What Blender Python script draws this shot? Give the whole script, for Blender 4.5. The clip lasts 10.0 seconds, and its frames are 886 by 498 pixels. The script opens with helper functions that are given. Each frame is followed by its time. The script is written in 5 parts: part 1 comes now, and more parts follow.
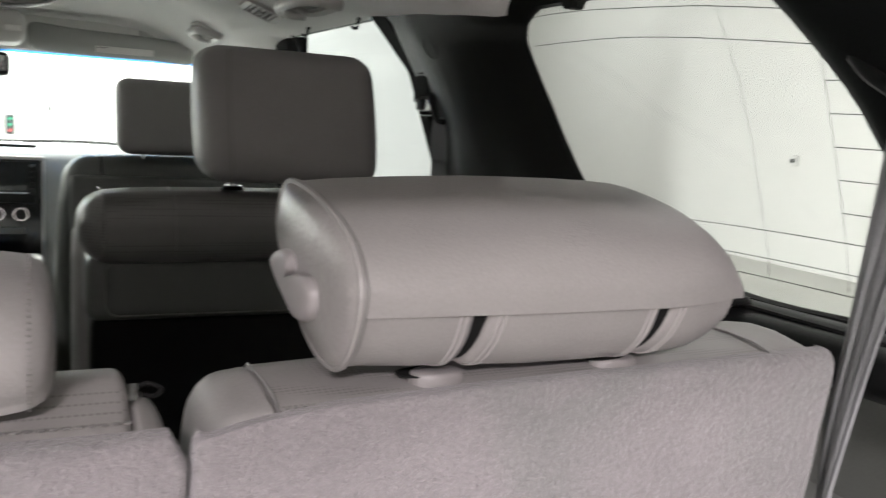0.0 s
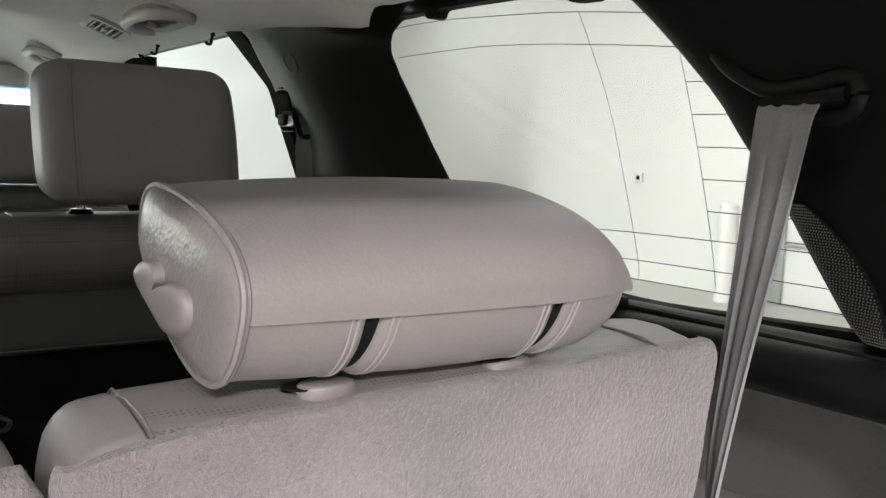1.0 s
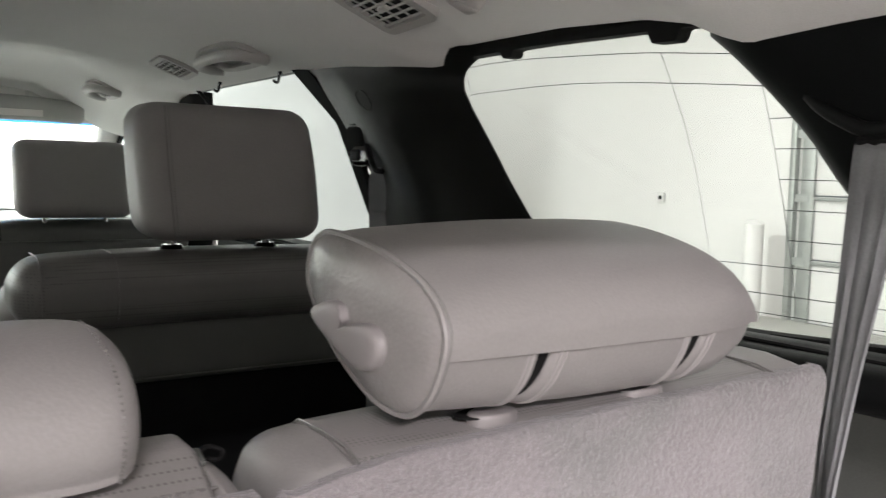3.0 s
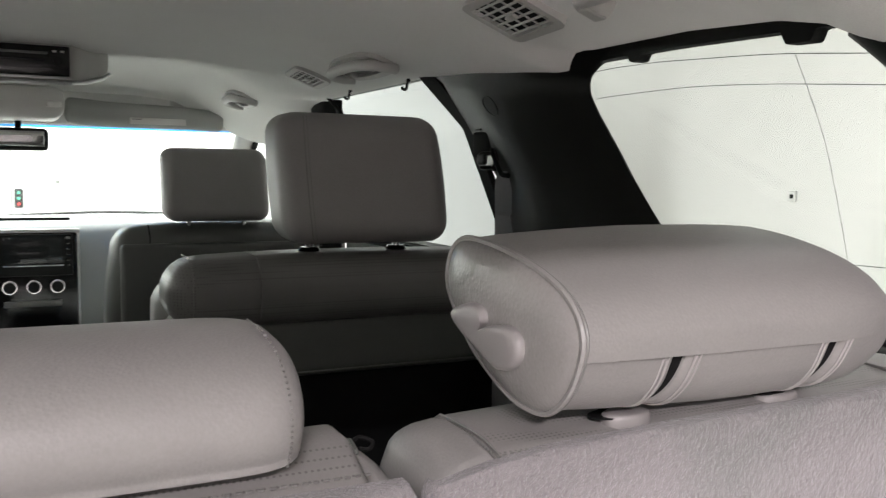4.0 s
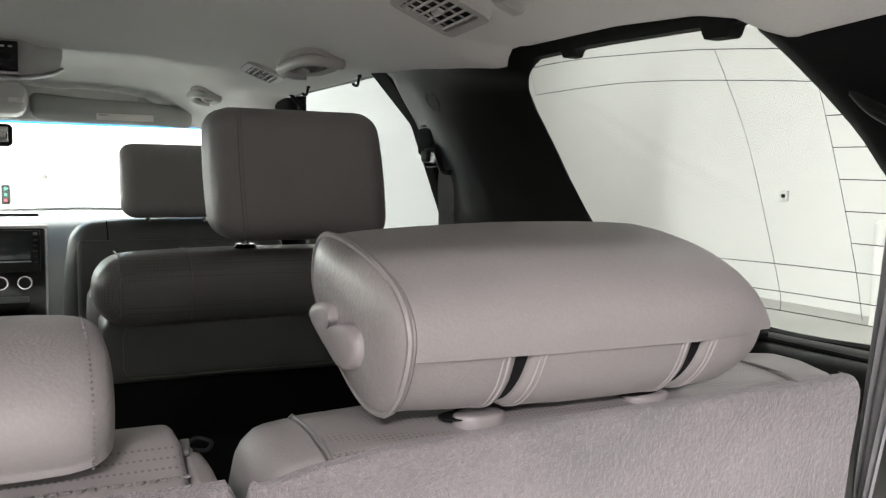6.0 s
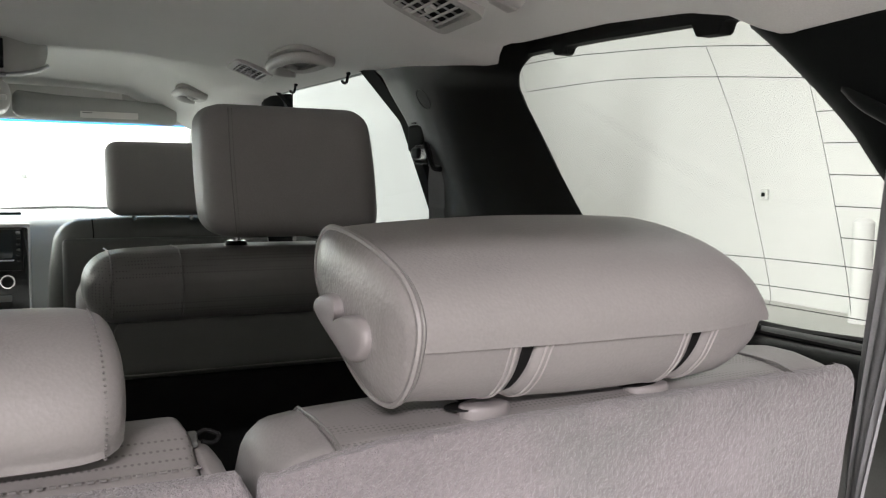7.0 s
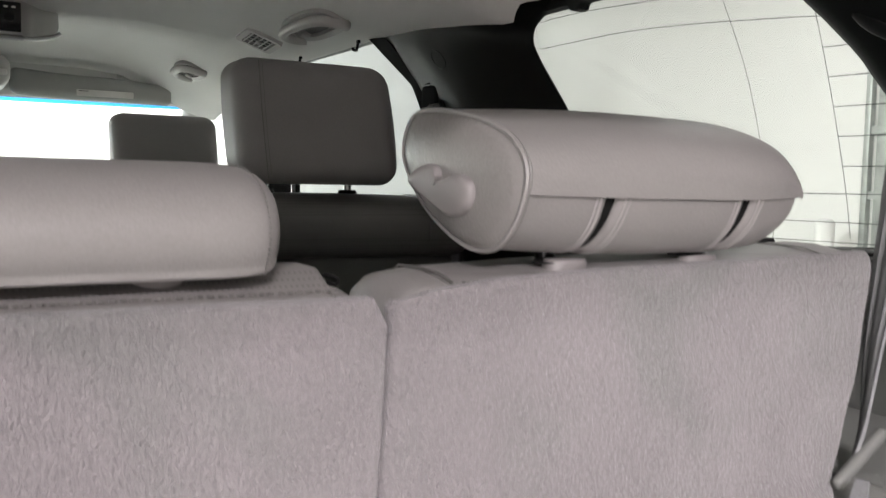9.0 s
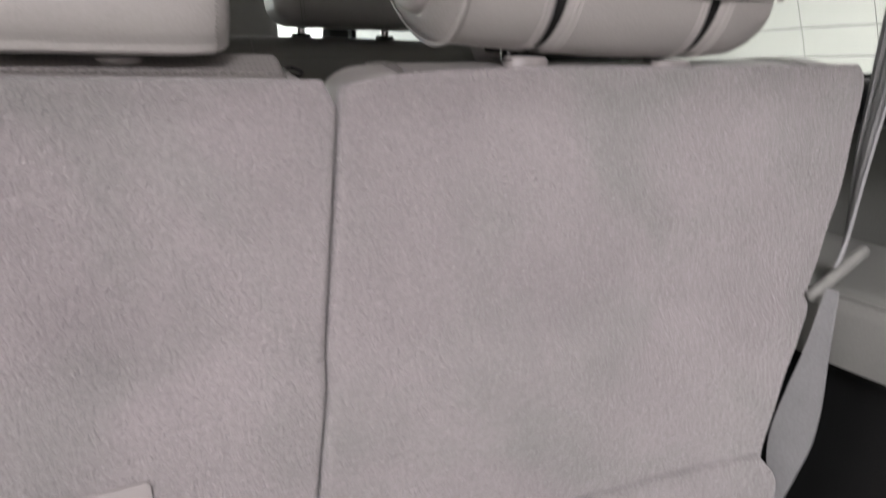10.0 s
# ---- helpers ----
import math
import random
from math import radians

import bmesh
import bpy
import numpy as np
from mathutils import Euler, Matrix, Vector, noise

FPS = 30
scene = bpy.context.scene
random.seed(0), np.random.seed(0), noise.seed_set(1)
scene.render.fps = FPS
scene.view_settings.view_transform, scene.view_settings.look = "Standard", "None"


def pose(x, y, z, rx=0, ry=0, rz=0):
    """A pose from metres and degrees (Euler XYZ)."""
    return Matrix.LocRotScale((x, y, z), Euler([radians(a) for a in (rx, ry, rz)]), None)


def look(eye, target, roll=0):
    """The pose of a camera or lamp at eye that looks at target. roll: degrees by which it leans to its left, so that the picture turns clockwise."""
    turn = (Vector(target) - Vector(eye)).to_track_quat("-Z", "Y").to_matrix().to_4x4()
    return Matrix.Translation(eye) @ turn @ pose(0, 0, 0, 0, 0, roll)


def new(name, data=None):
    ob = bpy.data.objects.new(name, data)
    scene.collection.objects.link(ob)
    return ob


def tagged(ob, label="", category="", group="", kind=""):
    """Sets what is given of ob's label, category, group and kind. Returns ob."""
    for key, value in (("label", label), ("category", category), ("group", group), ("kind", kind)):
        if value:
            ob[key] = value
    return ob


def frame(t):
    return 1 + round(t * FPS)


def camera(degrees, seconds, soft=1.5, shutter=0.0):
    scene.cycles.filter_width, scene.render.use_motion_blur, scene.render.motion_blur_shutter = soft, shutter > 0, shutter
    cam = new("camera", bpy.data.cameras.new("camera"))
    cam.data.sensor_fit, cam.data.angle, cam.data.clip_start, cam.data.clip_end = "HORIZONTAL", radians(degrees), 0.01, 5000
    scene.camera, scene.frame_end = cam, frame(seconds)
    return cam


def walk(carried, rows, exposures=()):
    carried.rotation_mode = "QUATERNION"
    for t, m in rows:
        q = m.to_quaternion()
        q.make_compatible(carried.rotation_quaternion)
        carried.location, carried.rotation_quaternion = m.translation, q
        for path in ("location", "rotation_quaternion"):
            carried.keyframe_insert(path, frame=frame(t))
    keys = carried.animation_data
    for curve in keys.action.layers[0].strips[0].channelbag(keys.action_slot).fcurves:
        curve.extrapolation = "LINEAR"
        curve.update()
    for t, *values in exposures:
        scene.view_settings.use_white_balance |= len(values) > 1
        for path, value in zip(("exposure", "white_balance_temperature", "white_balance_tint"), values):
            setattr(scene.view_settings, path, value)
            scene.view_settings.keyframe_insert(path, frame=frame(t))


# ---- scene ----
cam = camera(54.2, 10.0, soft=1.25, shutter=0.5)
PATH = [
    (0, (0.079, -1.28, 1.56), (0.943, 0.501, 1.269), 3.6),
    (0.5, (0.085, -1.257, 1.542), (1.152, 0.419, 1.308), 3.3),
    (1, (0.08, -1.248, 1.54), (1.221, 0.38, 1.324), 2.3),
    (1.5, (0.071, -1.247, 1.539), (1.249, 0.358, 1.356), 1.9),
    (2, (0.051, -1.242, 1.538), (1.241, 0.357, 1.367), 1.8),
    (3.5, (-0.04, -1.237, 1.559), (0.964, 0.485, 1.391), 1.0),
    (4, (-0.043, -1.255, 1.559), (0.831, 0.536, 1.388), 0.8),
    (4.5, (0.001, -1.279, 1.562), (0.832, 0.532, 1.389), 1.1),
    (5, (0.052, -1.294, 1.564), (0.88, 0.519, 1.39), 1.1),
    (6.5, (0.042, -1.281, 1.555), (0.946, 0.495, 1.379), 1.0),
    (7, (0.033, -1.282, 1.554), (0.947, 0.488, 1.378), 1.0),
    (7.5, (0.025, -1.294, 1.557), (0.955, 0.468, 1.382), 1.0),
    (8, (0.0, -1.302, 1.555), (0.954, 0.447, 1.38), 1.1),
    (8.5, (-0.059, -1.282, 1.506), (0.921, 0.453, 1.335), 1.1),
    (9, (-0.081, -1.313, 1.462), (0.907, 0.418, 1.306), 1.2),
    (9.3, (-0.079, -1.342, 1.423), (0.886, 0.402, 1.261), 1.7),
    (9.5, (-0.072, -1.364, 1.406), (0.815, 0.415, 1.188), 1.7),
    (9.8, (-0.043, -1.377, 1.406), (0.792, 0.409, 1.069), 1.6),
    (10, (-0.014, -1.392, 1.403), (0.778, 0.395, 0.98), 1.2),
]
walk(cam, [(t, look(eye, target, roll)) for t, eye, target, roll in PATH], [(0.0, 0.06), (7.5, 0.08), (8.5, 0.02), (9.5, -0.06), (10.0, -0.10)])
# Added lights, all out of view: x, y and watts, set to balance brightness.
LAMPS = [(-1.2, 4.7, 1450), (6.4, 4.2, 28), (6.0, 10.4, 104), (-4.2, 3.0, 240), (-3.0, -8.4, 1750), (-2.2, -6.3, 480)]

# ---- exposure and light ----
world = bpy.data.worlds.new("world")
scene.world = world
world.use_nodes = True
world.node_tree.nodes["Background"].inputs["Color"].default_value = (0.9, 0.95, 1.0, 1)
world.node_tree.nodes["Background"].inputs["Strength"].default_value = 0.3


def added_lamp(x, y, watts, tone, sx=2.4, sy=0.5):
    lamp = bpy.data.lights.new("lamp", "AREA")
    lamp.shape, lamp.size, lamp.size_y, lamp.energy = "RECTANGLE", sx, sy, watts
    lamp.color = tone
    ob = new("lamp", lamp)
    ob.matrix_world = pose(x, y, 4.93)
    return ob


COOL, WARM = (0.94, 1.0, 0.96), (1.0, 0.915, 0.945)


# ---- materials ----
def material(name, color, rough=0.5, metal=0.0, var=0.08, var_scale=6.0, bump=(), spec=0.5, sheen=0.0, coat=0.0, fine=0.0, fine_scale=400.0, nap=0.0, holes=0.0, tint=None):
    """bump: rows of (kind, scale, strength, distance)."""
    m = bpy.data.materials.new(name)
    m.use_nodes = True
    nt = m.node_tree
    p = nt.nodes["Principled BSDF"]
    p.inputs["Roughness"].default_value, p.inputs["Metallic"].default_value = rough, metal
    p.inputs["Specular IOR Level"].default_value = spec
    p.inputs["Sheen Weight"].default_value = sheen
    p.inputs["Coat Weight"].default_value = coat
    geo = nt.nodes.new("ShaderNodeTexCoord")
    stretch = nt.nodes.new("ShaderNodeMapping")
    stretch.inputs["Scale"].default_value = (1, 1, 1 / (1 + nap))
    nt.links.new(geo.outputs["Object"], stretch.inputs["Vector"])
    last = None
    layers = [(var_scale, var)] + ([(fine_scale, fine)] if fine else [])
    col = nt.nodes.new("ShaderNodeRGB")
    col.outputs[0].default_value = (*color, 1)
    last = col.outputs[0]
    for sc, amount in layers:
        n = nt.nodes.new("ShaderNodeTexNoise")
        n.inputs["Scale"].default_value, n.inputs["Detail"].default_value = sc, 5
        nt.links.new(stretch.outputs["Vector"] if sc > 50 else geo.outputs["Object"], n.inputs["Vector"])
        ramp = nt.nodes.new("ShaderNodeMapRange")
        ramp.inputs["From Min"].default_value, ramp.inputs["From Max"].default_value = 0.3, 0.7
        ramp.inputs["To Min"].default_value, ramp.inputs["To Max"].default_value = 1 - amount, 1 + amount
        nt.links.new(n.outputs["Fac"], ramp.inputs["Value"])
        mul = nt.nodes.new("ShaderNodeVectorMath")
        mul.operation = "SCALE"
        nt.links.new(last, mul.inputs[0])
        nt.links.new(ramp.outputs["Result"], mul.inputs["Scale"])
        last = mul.outputs[0]
    if tint:
        n = nt.nodes.new("ShaderNodeTexNoise")
        n.inputs["Scale"].default_value, n.inputs["Detail"].default_value, n.inputs["Distortion"].default_value = 8.0, 6, 0.6
        nt.links.new(geo.outputs["Object"], n.inputs["Vector"])
        ramp = nt.nodes.new("ShaderNodeMapRange")
        ramp.inputs["From Min"].default_value, ramp.inputs["From Max"].default_value = 0.42, 0.68
        nt.links.new(n.outputs["Fac"], ramp.inputs["Value"])
        mix = nt.nodes.new("ShaderNodeMix")
        mix.data_type, mix.blend_type = "RGBA", "MULTIPLY"
        nt.links.new(ramp.outputs["Result"], mix.inputs["Factor"])
        nt.links.new(last, mix.inputs["A"])
        mix.inputs["B"].default_value = (*tint, 1)
        last = mix.outputs["Result"]
    if holes:
        v = nt.nodes.new("ShaderNodeTexVoronoi")
        v.inputs["Scale"].default_value, v.inputs["Randomness"].default_value = holes, 0.0
        nt.links.new(geo.outputs["Object"], v.inputs["Vector"])
        h = nt.nodes.new("ShaderNodeMapRange")
        h.inputs["From Min"].default_value, h.inputs["From Max"].default_value = 0.20, 0.32
        h.inputs["To Min"].default_value, h.inputs["To Max"].default_value = 0.55, 1.0
        nt.links.new(v.outputs["Distance"], h.inputs["Value"])
        mul = nt.nodes.new("ShaderNodeVectorMath")
        mul.operation = "SCALE"
        nt.links.new(last, mul.inputs[0])
        nt.links.new(h.outputs["Result"], mul.inputs["Scale"])
        last = mul.outputs[0]
    nt.links.new(last, p.inputs["Base Color"])
    normal = None
    for kind, sc, strength, dist in bump:
        if kind == "cells":
            n = nt.nodes.new("ShaderNodeTexVoronoi")
            n.inputs["Scale"].default_value = sc
            out = n.outputs["Distance"]
        else:
            n = nt.nodes.new("ShaderNodeTexNoise")
            n.inputs["Scale"].default_value, n.inputs["Detail"].default_value = sc, 4
            out = n.outputs["Fac"]
        nt.links.new(stretch.outputs["Vector"] if sc > 100 else geo.outputs["Object"], n.inputs["Vector"])
        b = nt.nodes.new("ShaderNodeBump")
        b.inputs["Strength"].default_value, b.inputs["Distance"].default_value = strength, dist
        nt.links.new(out, b.inputs["Height"])
        if normal:
            nt.links.new(normal, b.inputs["Normal"])
        normal = b.outputs["Normal"]
    if normal:
        nt.links.new(normal, p.inputs["Normal"])
    return m


def glass(name, color, least=0.035, most=0.7):
    m = bpy.data.materials.new(name)
    m.use_nodes = True
    nt = m.node_tree
    nt.nodes.remove(nt.nodes["Principled BSDF"])
    out = nt.nodes["Material Output"]
    clear, gloss, mix, fres, power = (nt.nodes.new("ShaderNode" + k) for k in ("BsdfTransparent", "BsdfGlossy", "MixShader", "LayerWeight", "Math"))
    clear.inputs["Color"].default_value = (*color, 1)
    gloss.inputs["Roughness"].default_value = 0.02
    fres.inputs["Blend"].default_value = 0.5
    power.operation, power.inputs[1].default_value = "POWER", 5.0
    scale = nt.nodes.new("ShaderNodeMapRange")
    scale.inputs["To Min"].default_value, scale.inputs["To Max"].default_value = least, most
    nt.links.new(fres.outputs["Facing"], power.inputs[0])
    nt.links.new(power.outputs[0], scale.inputs["Value"])
    nt.links.new(scale.outputs["Result"], mix.inputs[0])
    nt.links.new(clear.outputs[0], mix.inputs[1])
    nt.links.new(gloss.outputs[0], mix.inputs[2])
    nt.links.new(mix.outputs[0], out.inputs["Surface"])
    return m


def glow(name, color, strength):
    m = bpy.data.materials.new(name)
    m.use_nodes = True
    p = m.node_tree.nodes["Principled BSDF"]
    p.inputs["Base Color"].default_value = (*color, 1)
    p.inputs["Emission Color"].default_value = (*color, 1)
    p.inputs["Emission Strength"].default_value = strength
    return m


LEATHER = material("grey_leather", (0.248, 0.239, 0.233), 0.47, var=0.05, var_scale=9, bump=[("noise", 25, 0.12, 0.004), ("cells", 420, 0.22, 0.0006)], fine=0.04)
# Dark thread colour; on seams it also paints the shade in the fold.
THREAD_SEAM_SHADE = material("dark_thread_and_seam_shade", (0.17, 0.165, 0.16), 0.40, var=0.06, var_scale=8, bump=[("noise", 18, 0.15, 0.004), ("cells", 420, 0.22, 0.0006)], fine=0.04)
# Vinyl with cabin shade put into its colour; seat backs and mesh holes.
SHADED_VINYL = material("shade_darkened_vinyl", (0.104, 0.110, 0.101), 0.42, var=0.06, var_scale=8, bump=[("noise", 25, 0.10, 0.004), ("cells", 500, 0.2, 0.0005)], fine=0.04)
# Shaded copy of the grey leather, for the roll behind the third row.
LEATHER_HOLED_SHADED = material("perforated_shade_darkened_leather", (0.158, 0.157, 0.149), 0.40, var=0.06, var_scale=8, bump=[("noise", 25, 0.10, 0.004)], fine=0.04, holes=230.0)
LEATHER_CREASED = material("creased_grey_leather", (0.246, 0.236, 0.229), 0.33, var=0.06, var_scale=12, bump=[("noise", 120, 0.28, 0.0022), ("cells", 330, 0.26, 0.0007)], fine=0.05)
CARPET = material("grey_carpet", (0.207, 0.193, 0.198), 0.95, var=0.09, var_scale=9, bump=[("noise", 12, 0.25, 0.010), ("noise", 130, 0.30, 0.004), ("noise", 290, 0.75, 0.0042), ("noise", 720, 0.6, 0.0022)], spec=0.1, sheen=0.35, fine=0.10, fine_scale=330, nap=0.15, tint=(0.87, 0.925, 0.89))
LEATHER_HOLED = material("perforated_grey_leather", (0.236, 0.226, 0.220), 0.45, var=0.05, var_scale=9, bump=[("noise", 25, 0.12, 0.004)], fine=0.04, holes=270.0)
HEADLINER = material("headliner_cloth", (0.69, 0.685, 0.66), 0.95, var=0.04, var_scale=3, bump=[("noise", 500, 0.3, 0.0008)], spec=0.1, sheen=0.2, fine=0.05, fine_scale=600)
CLOTH = material("grey_trim_cloth", (0.125, 0.130, 0.122), 0.95, var=0.06, var_scale=6, bump=[("noise", 500, 0.4, 0.0008)], spec=0.1, fine=0.06, fine_scale=500)
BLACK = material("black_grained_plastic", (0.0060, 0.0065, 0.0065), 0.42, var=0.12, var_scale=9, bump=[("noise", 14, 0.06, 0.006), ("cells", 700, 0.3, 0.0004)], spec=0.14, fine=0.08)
BLACK_MATT = material("black_matt_plastic", (0.0055, 0.006, 0.006), 0.55, var=0.12, var_scale=9, bump=[("cells", 700, 0.3, 0.0004)], spec=0.06, fine=0.08)
PILLAR_BLACK = material("satin_black_pillar_plastic", (0.0045, 0.0052, 0.0048), 0.42, var=0.12, var_scale=9, bump=[("noise", 14, 0.06, 0.006), ("cells", 700, 0.3, 0.0004)], spec=0.18, fine=0.08)
BLACK_GLOSS = material("black_gloss_plastic", (0.008, 0.008, 0.009), 0.15, var=0.1)
RUBBER = material("black_rubber", (0.010, 0.010, 0.010), 0.7, var=0.1, spec=0.08)
GREY_PLASTIC = material("grey_grained_plastic", (0.150, 0.155, 0.146), 0.5, var=0.05, var_scale=8, bump=[("cells", 700, 0.35, 0.0004)], fine=0.05)
LIGHT_PLASTIC = material("light_grey_plastic", (0.43, 0.42, 0.40), 0.42, var=0.04, var_scale=9, bump=[("cells", 800, 0.15, 0.0003)], fine=0.03)
LEVER = material("grey_lever_plastic", (0.225, 0.212, 0.210), 0.42, var=0.05, bump=[("cells", 700, 0.2, 0.0003)])
CHROME = material("brushed_chrome", (0.75, 0.75, 0.75), 0.12, metal=1.0, var=0.03)
VISOR = material("grey_visor_vinyl", (0.34, 0.345, 0.325), 0.55, var=0.05, var_scale=9, bump=[("noise", 40, 0.2, 0.002), ("cells", 600, 0.2, 0.0004)], fine=0.03)
SILVER = material("silver_paint", (0.55, 0.55, 0.55), 0.3, metal=0.7, var=0.03)
BELT = material("grey_seat_belt_webbing", (0.185, 0.19, 0.195), 0.7, var=0.06, var_scale=30, bump=[("noise", 900, 0.4, 0.0006)], fine=0.08)
DASH = material("dash_grey_plastic", (0.30, 0.31, 0.30), 0.6, var=0.04, bump=[("cells", 500, 0.3, 0.0006)])
WALL = material("white_wall_paint", (0.80, 0.795, 0.775), 0.7, var=0.02, var_scale=0.8, bump=[("noise", 6, 0.04, 0.002)], fine=0.006, fine_scale=30)
UNSEEN_DARK_WALL = material("bounce_cutting_dark_wall", (0.12, 0.115, 0.112), 0.8, var=0.03, var_scale=0.8)
CEIL = material("white_ceiling_paint", (0.8, 0.8, 0.8), 0.9, var=0.02)
CONCRETE = material("sealed_concrete", (0.42, 0.41, 0.39), 0.4, var=0.12, var_scale=1.2, bump=[("noise", 20, 0.1, 0.003)], fine=0.08, fine_scale=20)
GALV = material("galvanised_steel", (0.45, 0.47, 0.46), 0.4, metal=0.6, var=0.1, var_scale=12)
DOOR_WHITE = material("white_door_steel", (0.78, 0.78, 0.76), 0.45, var=0.02, bump=[("noise", 200, 0.1, 0.001)])
STITCH = material("grey_thread", (0.33, 0.315, 0.31), 0.8, var=0.05)
CAR_PAINT = material("white_car_paint", (0.7, 0.7, 0.7), 0.25, var=0.02, coat=0.5)
GLASS = glass("window_glass", (0.815, 0.82, 0.812))
DOOR_GLASS = glass("door_glass", (0.395, 0.415, 0.418), 0.01, 0.1)
WINDSHIELD = glass("windshield_glass", (0.95, 0.98, 0.97))
BLUE_GLASS = glass("blue_shade_glass", (0.02, 0.24, 0.75))
LAMP_GLOW = glow("lamp_glow", (1.0, 0.985, 0.96), 6.0)
RED_LENS = material("red_lens", (0.5, 0.03, 0.03), 0.3)
GREEN_LENS = material("green_lens", (0.03, 0.35, 0.2), 0.3)
SCREEN = material("dark_screen", (0.015, 0.017, 0.018), 0.08, var=0.05)
LABEL_WHITE = material("white_label", (0.62, 0.61, 0.58), 0.5)


# ---- mesh tools ----
def to_mesh(name, bm, mat, smooth=True, sharp=40):
    bmesh.ops.recalc_face_normals(bm, faces=bm.faces)
    me = bpy.data.meshes.new(name)
    bm.to_mesh(me)
    bm.free()
    me.materials.append(mat)
    if smooth:
        me.polygons.foreach_set("use_smooth", [True] * len(me.polygons))
        me.set_sharp_from_angle(angle=radians(sharp))
    return me


def part(name, bm, mat, parent=None, label="", smooth=True, sharp=40):
    ob = new(name, to_mesh(name, bm, mat, smooth, sharp))
    ob.parent = parent
    if label:
        ob["label"] = label
    return ob


def thing(name, label, category, place=(0, 0, 0), group="", kind=""):
    ob = new(name)
    ob.location = place
    ob.empty_display_size = 0.05
    # parts are modelled in the car's own coordinates
    return tagged(ob, label, category, group, kind)


def solo(name, bm, mat, label, category, kind="", group="", smooth=True, sharp=40):
    return tagged(part(name, bm, mat, None, "", smooth, sharp), label, category, group, kind)


def settle(ob):
    """Let the parts of an Empty keep their places in the car."""
    for c in ob.children:
        c.matrix_parent_inverse = Matrix.Translation(ob.location).inverted()


def cushion(centre, size, r, n=8, shape=None):
    """A box with rounded edges of radius r; shape(v) may bend it afterwards, in its own axes."""
    bm = bmesh.new()
    bmesh.ops.create_cube(bm, size=2.0)
    bmesh.ops.subdivide_edges(bm, edges=bm.edges[:], cuts=n, use_grid_fill=True)
    half = Vector(size) / 2
    for v in bm.verts:
        c = Vector([a * h for a, h in zip(v.co, half)])
        for i in range(3):
            # gather the cuts near the edges
            t = v.co[i]
            rr = min(r, half[i] * 0.98)
            s = abs(t)
            k = 0.5
            pos = (s / k) * (half[i] - rr) if s < k else (half[i] - rr) + (s - k) / (1 - k) * rr
            c[i] = math.copysign(pos, t)
        core = Vector([max(-(h - min(r, h * 0.98)), min(h - min(r, h * 0.98), a)) for a, h in zip(c, half)])
        d = c - core
        if d.length > 1e-7:
            scale = Vector([min(r, h * 0.98) for h in half])
            e = Vector([a / s for a, s in zip(d, scale)])
            m = max(abs(a) for a in e)
            e = e.normalized() * m
            d = Vector([a * s for a, s in zip(e, scale)])
        v.co = core + d
        if shape:
            v.co = Vector(shape(v.co))
        v.co += Vector(centre)
    return bm


def box(bm, x0, x1, y0, y1, z0, z1):
    vs = [bm.verts.new((x, y, z)) for x in (x0, x1) for y in (y0, y1) for z in (z0, z1)]
    for f in ((0, 1, 3, 2), (4, 6, 7, 5), (0, 4, 5, 1), (2, 3, 7, 6), (0, 2, 6, 4), (1, 5, 7, 3)):
        bm.faces.new([vs[i] for i in f])
    return vs


def bevelled(x0, x1, y0, y1, z0, z1, r=0.004, seg=2):
    bm = bmesh.new()
    box(bm, x0, x1, y0, y1, z0, z1)
    bmesh.ops.bevel(bm, geom=bm.edges[:], offset=r, segments=seg, affect="EDGES", profile=0.5)
    return bm


def loft(rings, closed=True, cap=True):
    """Quads between rings of equally many points."""
    bm = bmesh.new()
    rows = [[bm.verts.new(p) for p in ring] for ring in rings]
    n = len(rows[0])
    for a, b in zip(rows, rows[1:]):
        for i in range(n if closed else n - 1):
            j = (i + 1) % n
            bm.faces.new((a[i], a[j], b[j], b[i]))
    if cap and closed:
        for ring in (rows[0], rows[-1]):
            bm.faces.new(ring)
    return bm


def smooth_line(points, n=8, loop=False):
    """Catmull-Rom through the points."""
    pts = [Vector(p) for p in points]
    out, m = [], len(pts)
    for i in range(m if loop else m - 1):
        if loop:
            p0, p1, p2, p3 = (pts[(i + k) % m] for k in (-1, 0, 1, 2))
        else:
            p0, p1, p2, p3 = (pts[max(0, min(m - 1, i + k))] for k in (-1, 0, 1, 2))
        for s in range(n):
            t = s / n
            out.append(0.5 * (2 * p1 + (p2 - p0) * t + (2 * p0 - 5 * p1 + 4 * p2 - p3) * t * t + (3 * p1 - p0 - 3 * p2 + p3) * t**3))
    if not loop:
        out.append(pts[-1])
    return out


def rounded(points, r, n=5):
    """A closed polygon with its corners rounded by up to r."""
    pts = [Vector(p) for p in points]
    out = []
    for i, p in enumerate(pts):
        a, b = pts[i - 1], pts[(i + 1) % len(pts)]
        rr = min(r if not isinstance(r, (list, tuple)) else r[i], (a - p).length * 0.45, (b - p).length * 0.45)
        s, e = p + (a - p).normalized() * rr, p + (b - p).normalized() * rr
        for k in range(n + 1):
            t = k / n
            out.append((1 - t) ** 2 * s + 2 * t * (1 - t) * p + t * t * e)
    return out


